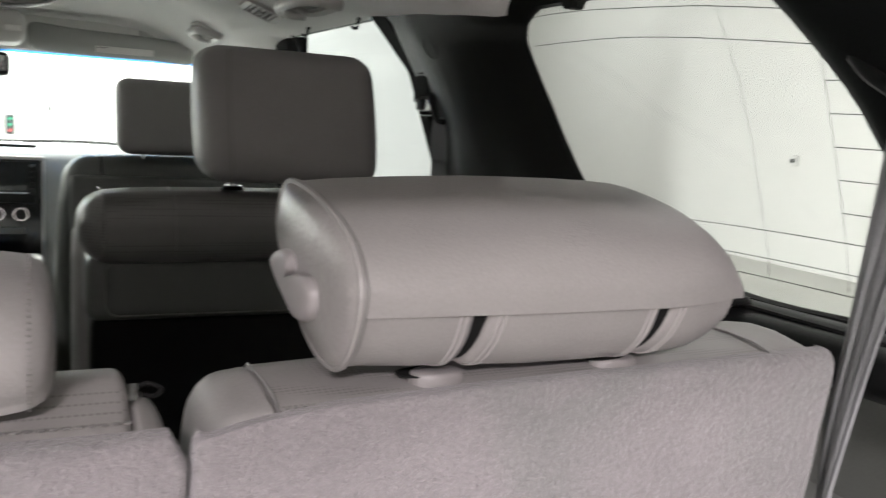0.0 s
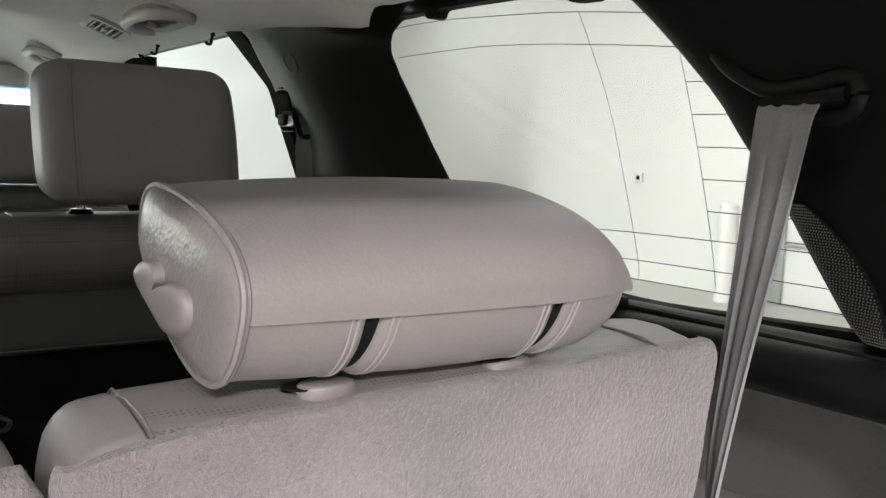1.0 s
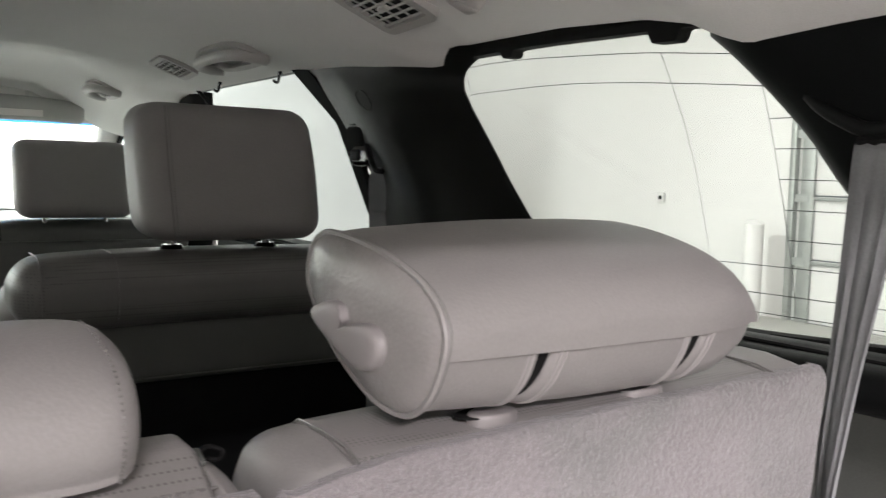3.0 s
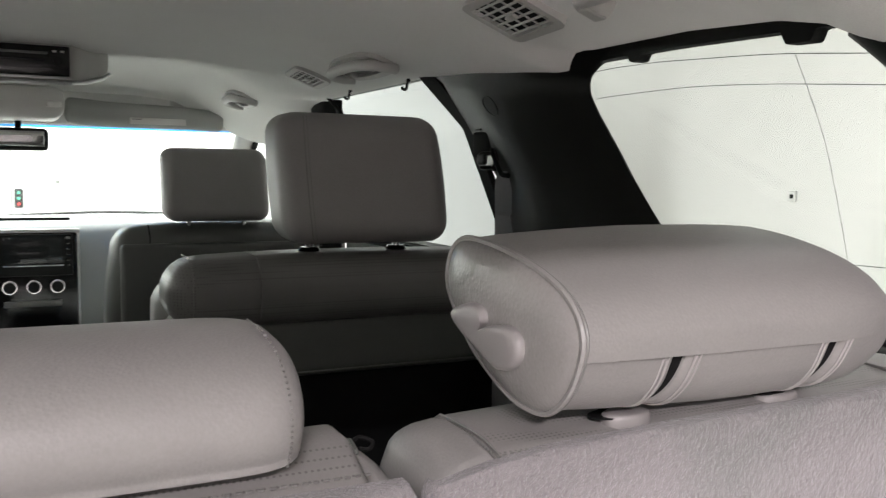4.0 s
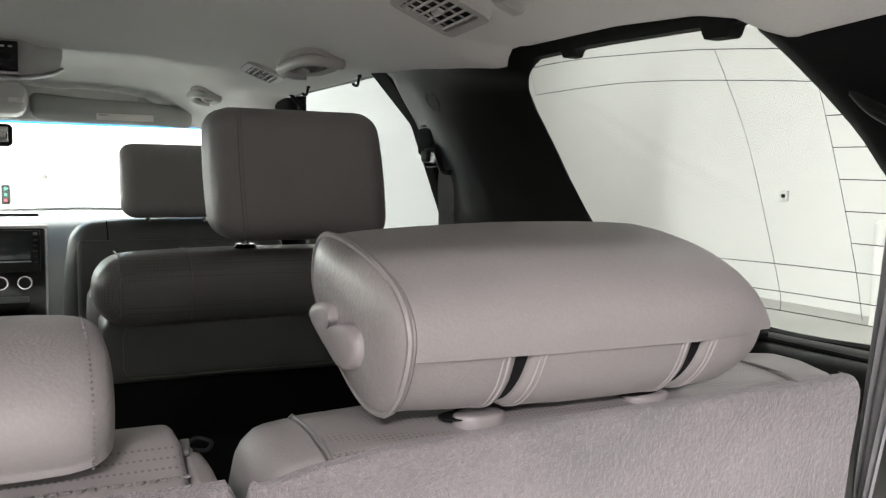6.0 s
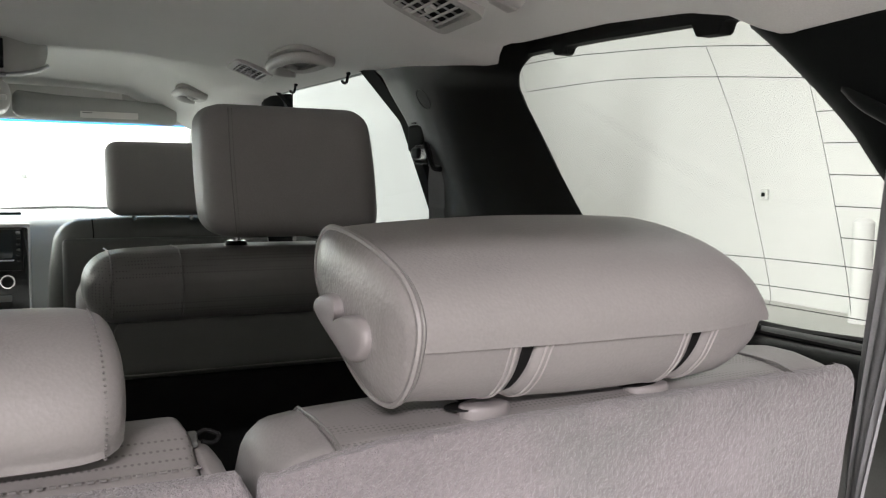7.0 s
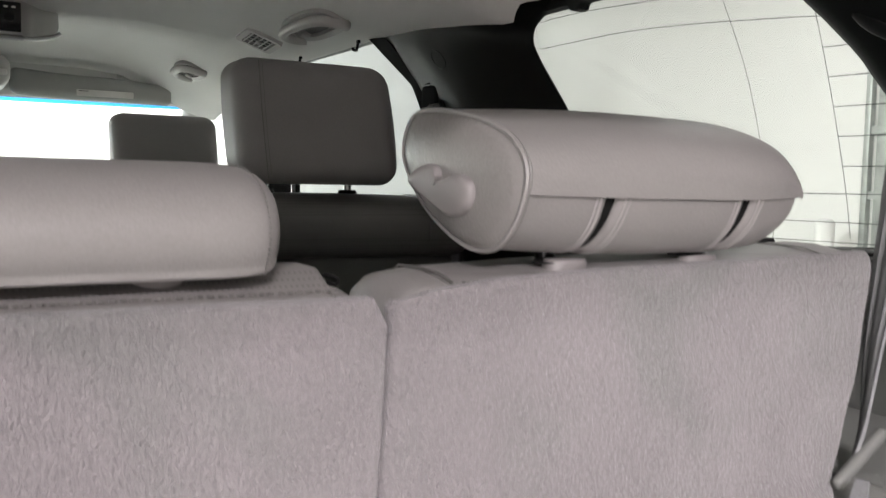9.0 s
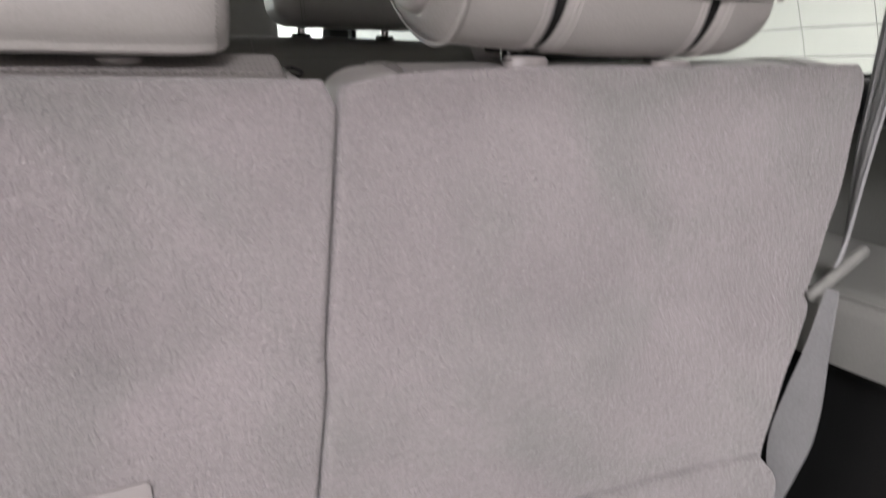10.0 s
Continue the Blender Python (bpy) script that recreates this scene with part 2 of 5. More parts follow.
def tube(points, r, sides=8, loop=False, flat=1.0, cap=True, axis=(0, 0, 1)):
    pts = [Vector(p) for p in points]
    rings = []
    up = Vector(axis)
    for i, p in enumerate(pts):
        a = pts[i - 1] if (i or loop) else p
        b = pts[(i + 1) % len(pts)] if (i < len(pts) - 1 or loop) else p
        d = (b - a).normalized()
        side = d.cross(up)
        if side.length < 0.1:
            side = d.cross(Vector((0, 1, 0)))
        side.normalize()
        top = side.cross(d)
        rr = r[i] if isinstance(r, (list, tuple)) else r
        rings.append([p + side * math.cos(6.2832 * k / sides) * rr + top * math.sin(6.2832 * k / sides) * rr * flat for k in range(sides)])
    if loop:
        rings.append(rings[0])
    bm = loft(rings, cap=cap and not loop)
    if loop:
        bmesh.ops.remove_doubles(bm, verts=bm.verts[:], dist=1e-6)
    return bm


def sheet(fn, nu, nv, thick=0.0, direction=(0, 0, 1)):
    """A grid surface fn(u, v), u and v in 0..1, given a thickness along direction."""
    bm = bmesh.new()
    d = Vector(direction)
    rows = [[bm.verts.new(fn(i / nu, j / nv)) for j in range(nv + 1)] for i in range(nu + 1)]
    for i in range(nu):
        for j in range(nv):
            bm.faces.new((rows[i][j], rows[i + 1][j], rows[i + 1][j + 1], rows[i][j + 1]))
    if thick:
        back = [[bm.verts.new(v.co + d * thick) for v in row] for row in rows]
        for i in range(nu):
            for j in range(nv):
                bm.faces.new((back[i][j], back[i][j + 1], back[i + 1][j + 1], back[i + 1][j]))
        edge = [(i, 0) for i in range(nu)] + [(nu, j) for j in range(nv)] + [(nu - i, nv) for i in range(nu)] + [(0, nv - j) for j in range(nv)]
        for (a, b), (c, e) in zip(edge, edge[1:] + edge[:1]):
            bm.faces.new((rows[a][b], rows[c][e], back[c][e], back[a][b]))
    return bm


def plate(outline, depth, inner=None):
    """A flat plate from an outline of 3D points, deepened by the vector depth; inner: a hole with equally many points."""
    d = Vector(depth)
    bm = bmesh.new()
    if inner is None:
        a = [bm.verts.new(p) for p in outline]
        b = [bm.verts.new(Vector(p) + d) for p in outline]
        bm.faces.new(a)
        bm.faces.new(b[::-1])
        for i in range(len(a)):
            j = (i + 1) % len(a)
            bm.faces.new((a[i], a[j], b[j], b[i]))
        return bm
    rings = [[bm.verts.new(Vector(p) + o) for p in ring] for ring, o in ((outline, d * 0), (inner, d * 0), (inner, d), (outline, d))]
    n = len(outline)
    for a, b in zip(rings, rings[1:] + rings[:1]):
        for i in range(n):
            j = (i + 1) % n
            bm.faces.new((a[i], a[j], b[j], b[i]))
    return bm


def disc(bm, centre, axis, r, depth, sides=24, r2=None):
    """A round plug along axis."""
    axis = Vector(axis).normalized()
    side = axis.cross(Vector((0, 0, 1)))
    if side.length < 0.1:
        side = Vector((1, 0, 0))
    side.normalize()
    up = axis.cross(side)
    c = Vector(centre)
    rings = []
    for off, rr in ((0, r), (depth, r if r2 is None else r2)):
        rings.append([bm.verts.new(c + axis * off + (side * math.cos(6.2832 * k / sides) + up * math.sin(6.2832 * k / sides)) * rr) for k in range(sides)])
    for k in range(sides):
        j = (k + 1) % sides
        bm.faces.new((rings[0][k], rings[0][j], rings[1][j], rings[1][k]))
    bm.faces.new(rings[0][::-1])
    bm.faces.new(rings[1])


def lerp(a, b, t):
    return a + (b - a) * t


def along(table, t):
    """Linear look-up in rows of (key, value)."""
    if t <= table[0][0]:
        return table[0][1]
    for (a, va), (b, vb) in zip(table, table[1:]):
        if t <= b:
            return va + (vb - va) * (t - a) / (b - a)
    return table[-1][1]


# ---- the hall round the car ----
HX0, HX1, HY0, HY1, HZ = -7.0, 8.8, -14.0, 7.3, 5.0
BAY_X, BAY_Y = 5.0, 14.0


def slab(name, x0, x1, y0, y1, z0, z1, mat, label, category):
    bm = bmesh.new()
    box(bm, x0, x1, y0, y1, z0, z1)
    return solo(name, bm, mat, label, category, "structure", smooth=False)


slab("floor", HX0, HX1, HY0, BAY_Y, -0.2, 0, CONCRETE, "sealed grey concrete floor of the hall", "floor")
slab("ceiling", HX0, HX1, HY0, BAY_Y, HZ, HZ + 0.2, CEIL, "white painted ceiling of the hall", "ceiling")
slab("wall_west", HX0 - 0.2, HX0, HY0, HY1, -0.2, HZ + 0.2, WALL, "plain white painted hall wall", "wall")
# Out of view; its dark colour is set to keep bounced light low.
slab("wall_south", HX0 - 0.2, HX1 + 0.2, HY0 - 0.2, HY0, -0.2, HZ + 0.2, UNSEEN_DARK_WALL, "unseen hall wall, dark to hold back bounced light", "wall")
slab("wall_return", BAY_X - 0.2, BAY_X, HY1 + 0.2, BAY_Y, -0.2, HZ + 0.2, WALL, "plain white painted hall wall", "wall")
slab("wall_bay", BAY_X - 0.2, HX1 + 0.2, BAY_Y, BAY_Y + 0.2, -0.2, HZ + 0.2, WALL, "plain white painted hall wall", "wall")
slab("wall_north", HX0 - 0.2, BAY_X, HY1, HY1 + 0.2, -0.2, HZ + 0.2, WALL, "white painted hall wall ahead of the car", "wall")
DY0, DY1, DZ = 0.6, 4.75, 4.3
wall = thing("wall_east", "white painted hall wall with a sectional door opening", "wall", (HX1, 0, 0), kind="structure")
for x in ((HY0, DY0), (DY1, BAY_Y)):
    bm = bmesh.new()
    box(bm, HX1, HX1 + 0.2, x[0], x[1], -0.2, HZ + 0.2)
    part("wall_panel", bm, WALL, wall, smooth=False)
bm = bmesh.new()
box(bm, HX1, HX1 + 0.2, DY0, DY1, DZ, HZ + 0.2)
part("lintel", bm, WALL, wall, smooth=False)
settle(wall)


def added_light_panel(x, y):
    t = thing("added_light_panel", "long white ceiling light panel, added out of view", "ceiling light", (x, y, 4.99), "hall ceiling lights")
    part("housing", bevelled(x - 1.25, x + 1.25, y - 0.3, y + 0.3, 4.95, 4.99, 0.01), DOOR_WHITE, t)
    part("diffuser", bevelled(x - 1.2, x + 1.2, y - 0.25, y + 0.25, 4.94, 4.952, 0.004), LAMP_GLOW, t)
    settle(t)


# Each added lamp gets an added panel above it.
for x, y, w in LAMPS:
    added_light_panel(x, y)
    added_lamp(x, y, w, WARM if y < -5 else COOL)


def sectional_door():
    t = thing("sectional_door", "closed white sectional overhead door with steel hinges", "door", (HX1, (DY0 + DY1) / 2, 0))
    z, k = 0.0, 0
    while z < DZ - 0.1:
        p = part("door_panel", bevelled(HX1 + 0.03, HX1 + 0.08, DY0, DY1 - 0.02, z, min(z + 0.705, DZ), 0.012), DOOR_WHITE, t)
        part("ledge", bevelled(HX1 - 0.01, HX1 + 0.03, DY0, DY1 - 0.05, z + 0.66, z + 0.70, 0.006), GALV, p)
        bm = bmesh.new()
        box(bm, HX1 - 0.03, HX1 + 0.03, DY1 - 0.20, DY1 - 0.02, z + 0.64, z + 0.73)
        part("hinge", bm, GALV, p, smooth=False)
        z += 0.72
    for y in (DY1 - 0.03,):
        part("track", bevelled(HX1 - 0.06, HX1 + 0.02, y, y + 0.07, 0, DZ, 0.006), GALV, t, "galvanised door track")
        part("jamb_strip", bevelled(HX1 - 0.02, HX1 + 0.02, y - 0.22, y - 0.06, 0, DZ, 0.006), GALV, t)
    settle(t)


sectional_door()


def bollard():
    x, y = 8.35, 4.93
    bm = bmesh.new()
    disc(bm, (x, y, 0), (0, 0, 1), 0.11, 1.10)
    disc(bm, (x, y, 1.10), (0, 0, 1), 0.11, 0.04, r2=0.06)
    bmesh.ops.remove_doubles(bm, verts=bm.verts[:], dist=0.001)
    solo("bollard", bm, DOOR_WHITE, "white round steel bollard beside the sectional door", "bollard")


bollard()


def wall_sensor():
    y, z = 6.71, 1.345
    t = thing("wall_sensor", "small white sensor box with a dark face on the wall", "sensor", (HX1, y, z))
    part("body", bevelled(HX1 - 0.05, HX1, y - 0.06, y + 0.06, z - 0.065, z + 0.065, 0.01), DOOR_WHITE, t)
    part("face", bevelled(HX1 - 0.06, HX1 - 0.048, y - 0.035, y + 0.020, z - 0.026, z + 0.026, 0.004), BLACK, t, "dark square face")
    settle(t)


wall_sensor()


def dock_signal():
    x, z = -0.06, 1.30
    t = thing("dock_signal", "wall signal box with green and red lenses", "signal light", (x, HY1, z))
    part("body", bevelled(x - 0.034, x + 0.034, HY1 - 0.06, HY1, z - 0.085, z + 0.085, 0.01), BLACK, t)
    for dz, m, s in ((0.05, GREEN_LENS, "green lens"), (0.0, GREEN_LENS, "green lens"), (-0.05, RED_LENS, "red lens")):
        bm = bmesh.new()
        disc(bm, (x, HY1 - 0.06, z + dz), (0, -1, 0), 0.013, 0.012)
        part("lens", bm, m, t, s)
    settle(t)


dock_signal()
bm = bevelled(0.235, 0.275, HY1 - 0.03, HY1, 1.44, 1.48, 0.006)
solo("wall_switch", bm, GREY_PLASTIC, "small grey switch plate on the white wall", "switch")
frame_t = thing("doorway_frame", "white frame posts of a doorway in the front wall", "door frame", (-0.3, HY1, 0), kind="structure")
part("post", bevelled(-0.24, -0.12, HY1 - 0.10, HY1, 0, 3.6, 0.01), GALV, frame_t)
part("gasket", bevelled(-0.36, -0.33, HY1 - 0.06, HY1, 0, 3.6, 0.006), BLACK, frame_t, "black rubber gasket")
settle(frame_t)


# ---- car shell ----
# height of the headliner's lower edge along the side, by y
ROOF_EDGE = [(-1.5, 1.688), (-0.80, 1.684), (-0.70, 1.681), (-0.66, 1.696), (-0.61, 1.720), (-0.535, 1.735), (-0.39, 1.744), (-0.170, 1.745), (-0.150, 1.740), (-0.136, 1.722), (-0.12, 1.718), (0.0, 1.722), (0.16, 1.737), (0.35, 1.754), (1.04, 1.755), (1.16, 1.715), (2.0, 1.700)]


def roof_z(x, y):
    a = abs(x)
    z = along([(0, 1.825), (0.3, 1.822), (0.42, 1.808), (0.50, 1.786), (0.56, 1.760)], a)
    if a > 0.56:
        t = min(1.0, (a - 0.56) / 0.16)
        z = lerp(1.760, along(ROOF_EDGE, y), 1 - (1 - t) ** 1.7)
    # a low ridge across the roof over the front seats
    z += along([(-1.5, 0.0), (0.15, 0.0), (0.60, -0.014), (0.725, -0.020), (0.76, -0.016), (1.15, 0.026), (2.0, 0.026)], y) * max(0.0, min(1.0, (0.53 - a) / 0.12))
    if y > 1.25:
        z -= 0.05 * min(1.0, (y - 1.25) / 0.45) ** 2
    return z


bm = sheet(lambda u, v: (lerp(-0.72, 0.72, u), lerp(-1.5, 1.70, v), roof_z(lerp(-0.72, 0.72, u), lerp(-1.5, 1.70, v))), 96, 210, 0.03)
solo("headliner", bm, HEADLINER, "light grey cloth headliner over the cabin", "ceiling", "structure")
bm = sheet(lambda u, v: (lerp(-0.80, 0.80, u), lerp(-1.6, 1.75, v), roof_z(0, lerp(-1.6, 1.75, v)) + 0.055 - 0.05 * abs(2 * u - 1) ** 4), 24, 24, 0.02)
solo("car_roof", bm, CAR_PAINT, "white painted steel car roof", "roof", "structure")
slab("cabin_floor", -0.78, 0.78, -1.5, 2.0, 0.66, 0.72, CLOTH, "dark carpeted cabin floor", "floor")


def side_x(z):
    return 0.755 - 0.09 * (z - 1.40)


# outline of the rear quarter window, in (y, z)
QW = [(-0.098, 1.726), (-0.222, 1.553), (-0.350, 1.412), (-0.634, 1.399), (-0.764, 1.406), (-0.91, 1.414), (-0.87, 1.52), (-0.775, 1.64), (-0.66, 1.716), (-0.53, 1.721), (-0.32, 1.727)]
QW_R = [0.022, 0.05, 0.045, 0.05, 0.05, 0.03, 0.05, 0.05, 0.05, 0.05, 0.05]


def quarter_outline(grow=0.0, dx=0.0):
    ring = rounded([(0, y, z) for y, z in QW], QW_R, 6)
    out = []
    n = len(ring)
    for i, p in enumerate(ring):
        d = (ring[(i + 1) % n] - ring[i - 1]).normalized()
        normal = Vector((0, d.z, -d.y))
        if normal.dot(p - Vector((0, -0.5, 1.55))) < 0:
            normal = -normal
        q = p + normal * grow
        out.append(Vector((side_x(q.z) + dx, q.y, q.z)))
    return out


def resample(ring, n):
    ring = [Vector(p) for p in ring]
    lens = [(ring[(i + 1) % len(ring)] - p).length for i, p in enumerate(ring)]
    total, out, i, acc = sum(lens), [], 0, 0.0
    for k in range(n):
        s = total * k / n
        while acc + lens[i] < s:
            acc += lens[i]
            i += 1
        out.append(ring[i].lerp(ring[(i + 1) % len(ring)], (s - acc) / max(lens[i], 1e-9)))
    return out


def glass_x(z):
    """The pane bows out below the trim."""
    return 0.793 + (0.50 if z < 1.626 else 0.56) * (1.626 - z)


def quarter_window():
    t = thing("window_1", "fixed rear quarter window with a black frame and fine antenna wires", "window", (0.76, -0.5, 1.4), kind="structure")
    inner = resample(quarter_outline(0.004), 480)
    outer = resample(quarter_outline(0.034), 480)
    inner2 = []
    for p in inner:
        q = p.copy()
        if p.z > 1.69:
            for y0, w, d in ((-0.262, 0.016, 0.010), (-0.548, 0.025, 0.014)):
                k = max(0.0, min(1.0, (w - abs(p.y - y0)) / 0.008))
                q.z -= d * k * k * (3 - 2 * k)
        inner2.append(q)
    # nearest outer point for each inner point keeps the ring untwisted
    outer2 = [min(outer, key=lambda o: (o - p).length) for p in inner]
    part("window_frame", plate([p + Vector((0.006, 0, 0)) for p in outer2], (0.02, 0, 0), [p + Vector((0.010, 0, 0)) for p in inner2]), RUBBER, t, "black frame with two clips at the top")
    bm = sheet(lambda u, v: (glass_x(lerp(1.32, 1.76, v)) + 0.002, lerp(-1.02, -0.05, u), lerp(1.32, 1.76, v)), 4, 24, 0.004, (1, 0, 0))
    pane = part("pane", bm, GLASS, t)
    pane.visible_shadow = False
    wires = bmesh.new()

    def wire(points, w=0.0005):
        pts = smooth_line([(glass_x(z) - 0.001, y + 0.010 + 0.135 * (1.668 - z), z) for y, z in points], 6)
        for a, b in zip(pts, pts[1:]):
            d = (b - a).normalized()
            s = Vector((0, -d.z, d.y)) * w
            wires.faces.new([wires.verts.new(q) for q in (a - s, a + s, b + s, b - s)])

    for w in WIRES:
        wire(w)
    part("antenna_wire", wires, BLACK, pane, "thin dark antenna wires", smooth=False)
    marks = bmesh.new()
    for dz, y0, l in ((0, -0.798, 0.018), (0.006, -0.812, 0.034), (0.010, -0.798, 0.014), (0.014, -0.812, 0.036), (0.018, -0.803, 0.018)):
        z, y = 1.444 - dz, y0 + 0.062
        while y < y0 + l:
            box(marks, glass_x(z) - 0.0012, glass_x(z) - 0.0004, y, y + 0.0024, z - (0.0014 if not dz else 0.0008), z + (0.0014 if not dz else 0.0008))
            y += 0.0036
    part("glass_mark", marks, BLACK, pane, "small dark maker's print", smooth=False)
    settle(t)


WIRES = [
    [(-0.158, 1.716), (-0.205, 1.7175), (-0.300, 1.716), (-0.379, 1.712), (-0.466, 1.707), (-0.542, 1.701), (-0.70, 1.684)],
    [(-0.150, 1.679), (-0.190, 1.680), (-0.343, 1.680), (-0.455, 1.675), (-0.546, 1.668), (-0.655, 1.658), (-0.76, 1.646)],
    [(-0.158, 1.716), (-0.150, 1.679)],
    [(-0.538, 1.701), (-0.544, 1.668), (-0.552, 1.612), (-0.555, 1.545), (-0.553, 1.42), (-0.545, 1.392)],
    [(-0.660, 1.690), (-0.665, 1.655), (-0.668, 1.593), (-0.670, 1.525), (-0.670, 1.456), (-0.667, 1.400)],
    [(-0.250, 1.444), (-0.40, 1.450), (-0.55, 1.455), (-0.72, 1.457), (-0.90, 1.456)],
    [(-0.270, 1.410), (-0.40, 1.415), (-0.55, 1.419), (-0.72, 1.421), (-0.90, 1.421)],
    [(-0.290, 1.388), (-0.42, 1.390), (-0.55, 1.393), (-0.72, 1.395), (-0.90, 1.397)],
    [(-0.667, 1.624), (-0.79, 1.622)], [(-0.669, 1.592), (-0.81, 1.591)], [(-0.670, 1.559), (-0.83, 1.558)], [(-0.670, 1.525), (-0.85, 1.525)], [(-0.670, 1.490), (-0.87, 1.490)],
]
quarter_window()

CP_FRONT = [(0.7, 0.03), (1.30, 0.046), (1.44, 0.045), (1.535, 0.068), (1.654, 0.20), (1.735, 0.305), (1.765, 0.39)]
CP_REAR = [(0.7, -0.42), (1.30, -0.42), (1.42, -0.378), (1.436, -0.364), (1.46, -0.341), (1.512, -0.290), (1.556, -0.251), (1.59, -0.224), (1.655, -0.168), (1.685, -0.147), (1.700, -0.146), (1.712, -0.151), (1.722, -0.168), (1.75, -0.24)]


PILLAR_X = [along([(0, 0.735), (0.03, 0.710), (0.10, 0.697), (0.36, 0.679), (0.42, 0.677), (0.50, 0.678), (0.62, 0.682), (0.74, 0.692), (0.85, 0.708), (0.94, 0.730), (1.0, 0.750)], k / 200) for k in range(201)]
for _ in range(120):
    PILLAR_X = PILLAR_X[:1] + [(PILLAR_X[k - 1] + 2 * PILLAR_X[k] + PILLAR_X[k + 1]) / 4 for k in range(1, 200)] + PILLAR_X[-1:]


def c_pillar_point(u, v):
    z = lerp(0.75, 1.755, v)
    y = lerp(along(CP_FRONT, z), along(CP_REAR, z), u)
    x = PILLAR_X[round(u * 200)] - 0.10 * (z - 1.55) * (0.5 if z > 1.55 else 0.6)
    return (x, y, z)


pillar = thing("pillar_trim", "black grained plastic pillar trim behind the rear door", "pillar trim", (0.7, -0.1, 0.75), kind="structure")
part("panel", sheet(c_pillar_point, 40, 180, 0.003, (1, 0, 0)), PILLAR_BLACK, pillar)
bm = tube(smooth_line([Vector(c_pillar_point(u, 0.672 + 0.012 * u)) + Vector((-0.0005, 0, 0)) for u in (0.5, 0.65, 0.8, 0.92, 0.98)], 6), 0.0016, 6)
part("seam", bm, RUBBER, pillar, "dark panel seam")
part("cap", tube([Vector(c_pillar_point(0.50 + 0.046 * math.cos(a), 0.921 + 0.017 * math.sin(a))) + Vector((-0.0002, 0, 0)) for a in np.linspace(0, 2 * math.pi, 33)[:-1]], 0.0009, 6, loop=True, axis=(1, 0, 0)), PILLAR_BLACK, pillar, "embossed round cap")
part("seam", tube(smooth_line([(0.704, 0.150, 1.641), (0.686, 0.110, 1.639), (0.6785, 0.080, 1.638)], 5), 0.0014, 6), RUBBER, pillar)
settle(pillar)


def belt_adjuster():
    t = thing("belt_adjuster", "black belt height adjuster on the pillar trim", "belt adjuster", c_pillar_point(0.1, 0.86))
    part("rail", cushion((0.690, 0.080, 1.612), (0.026, 0.060, 0.046), 0.006, 6), RUBBER, t, "dark adjuster slot")
    part("anchor", cushion((0.688, 0.052, 1.585), (0.028, 0.062, 0.036), 0.009, 8), BLACK_GLOSS, t, "glossy belt anchor")
    part("button", cushion((0.676, 0.066, 1.586), (0.012, 0.030, 0.020), 0.005, 5), BLACK, t)
    part("loop", tube(smooth_line([(0.676, 0.034, 1.602), (0.672, 0.014, 1.584), (0.672, -0.006, 1.562), (0.676, -0.022, 1.559)], 6), 0.0045, 8), BLACK, t, "belt loop")
    settle(t)


belt_adjuster()


def ribbon(centres, sides, width, thick=0.0013, folds=0.0):
    """A strap through centres; sides: the directions of its width there."""
    pts = smooth_line(centres, 8)
    dirs = smooth_line(sides, 8)
    wid = smooth_line([(w, 0, 0) for w in width], 8)
    rings = []
    for i, p in enumerate(pts):
        s = dirs[i].normalized()
        d = (pts[min(i + 1, len(pts) - 1)] - pts[max(i - 1, 0)]).normalized()
        nrm = d.cross(s).normalized()
        w = wid[i].x / 2
        m = 9
        top = [p + s * w * (2 * k / m - 1) + nrm * (thick + folds * math.sin(k * 2.4)) for k in range(m + 1)]
        low = [p + s * w * (2 * k / m - 1) + nrm * (-thick + folds * math.sin(k * 2.4)) for k in range(m, -1, -1)]
        rings.append(top + low)
    return loft(rings)


bm = ribbon([(0.680, -0.004, 1.566), (0.684, 0.002, 1.54), (0.692, 0.014, 1.50), (0.698, 0.024, 1.46), (0.700, 0.028, 1.20), (0.700, 0.028, 0.9)], [(0.25, -1, 0)] * 6, [0.036, 0.046, 0.047, 0.048, 0.048, 0.048])
solo("seat_belt", bm, BELT, "grey seat belt strap beside the second-row seat", "seat belt")

# ---- rear side trim ----
SILL = [(0.752, 1.398), (0.735, 1.397), (0.728, 1.392), (0.716, 1.393), (0.703, 1.386), (0.696, 1.374), (0.700, 1.358), (0.714, 1.348), (0.75, 1.344), (0.77, 1.36)]


def sill_ring(y):
    dz = along([(-1.3, -0.02), (-0.95, 0.006), (-0.6, 0.0), (-0.36, 0.006), (-0.30, 0.006)], y)
    return [(x, y, z + dz) for x, z in SILL]


sill = thing("window_sill_trim", "black rounded window sill trim with a small hook", "sill trim", (0.72, -0.6, 1.35), kind="structure")
part("roll", loft([sill_ring(lerp(-0.33, -1.25, k / 30)) for k in range(31)]), BLACK, sill, sharp=60)
bm = cushion((0.715, -0.632, 1.401), (0.034, 0.036, 0.010), 0.004, 4)
part("clip", bm, BLACK, sill, "small black sunshade clip")
part("groove", tube(smooth_line([(0.7335, -0.40, 1.3995), (0.729, -0.47, 1.3955), (0.729, -0.8, 1.397), (0.729, -1.0, 1.399)], 6), 0.0022, 6), RUBBER, sill)
settle(sill)


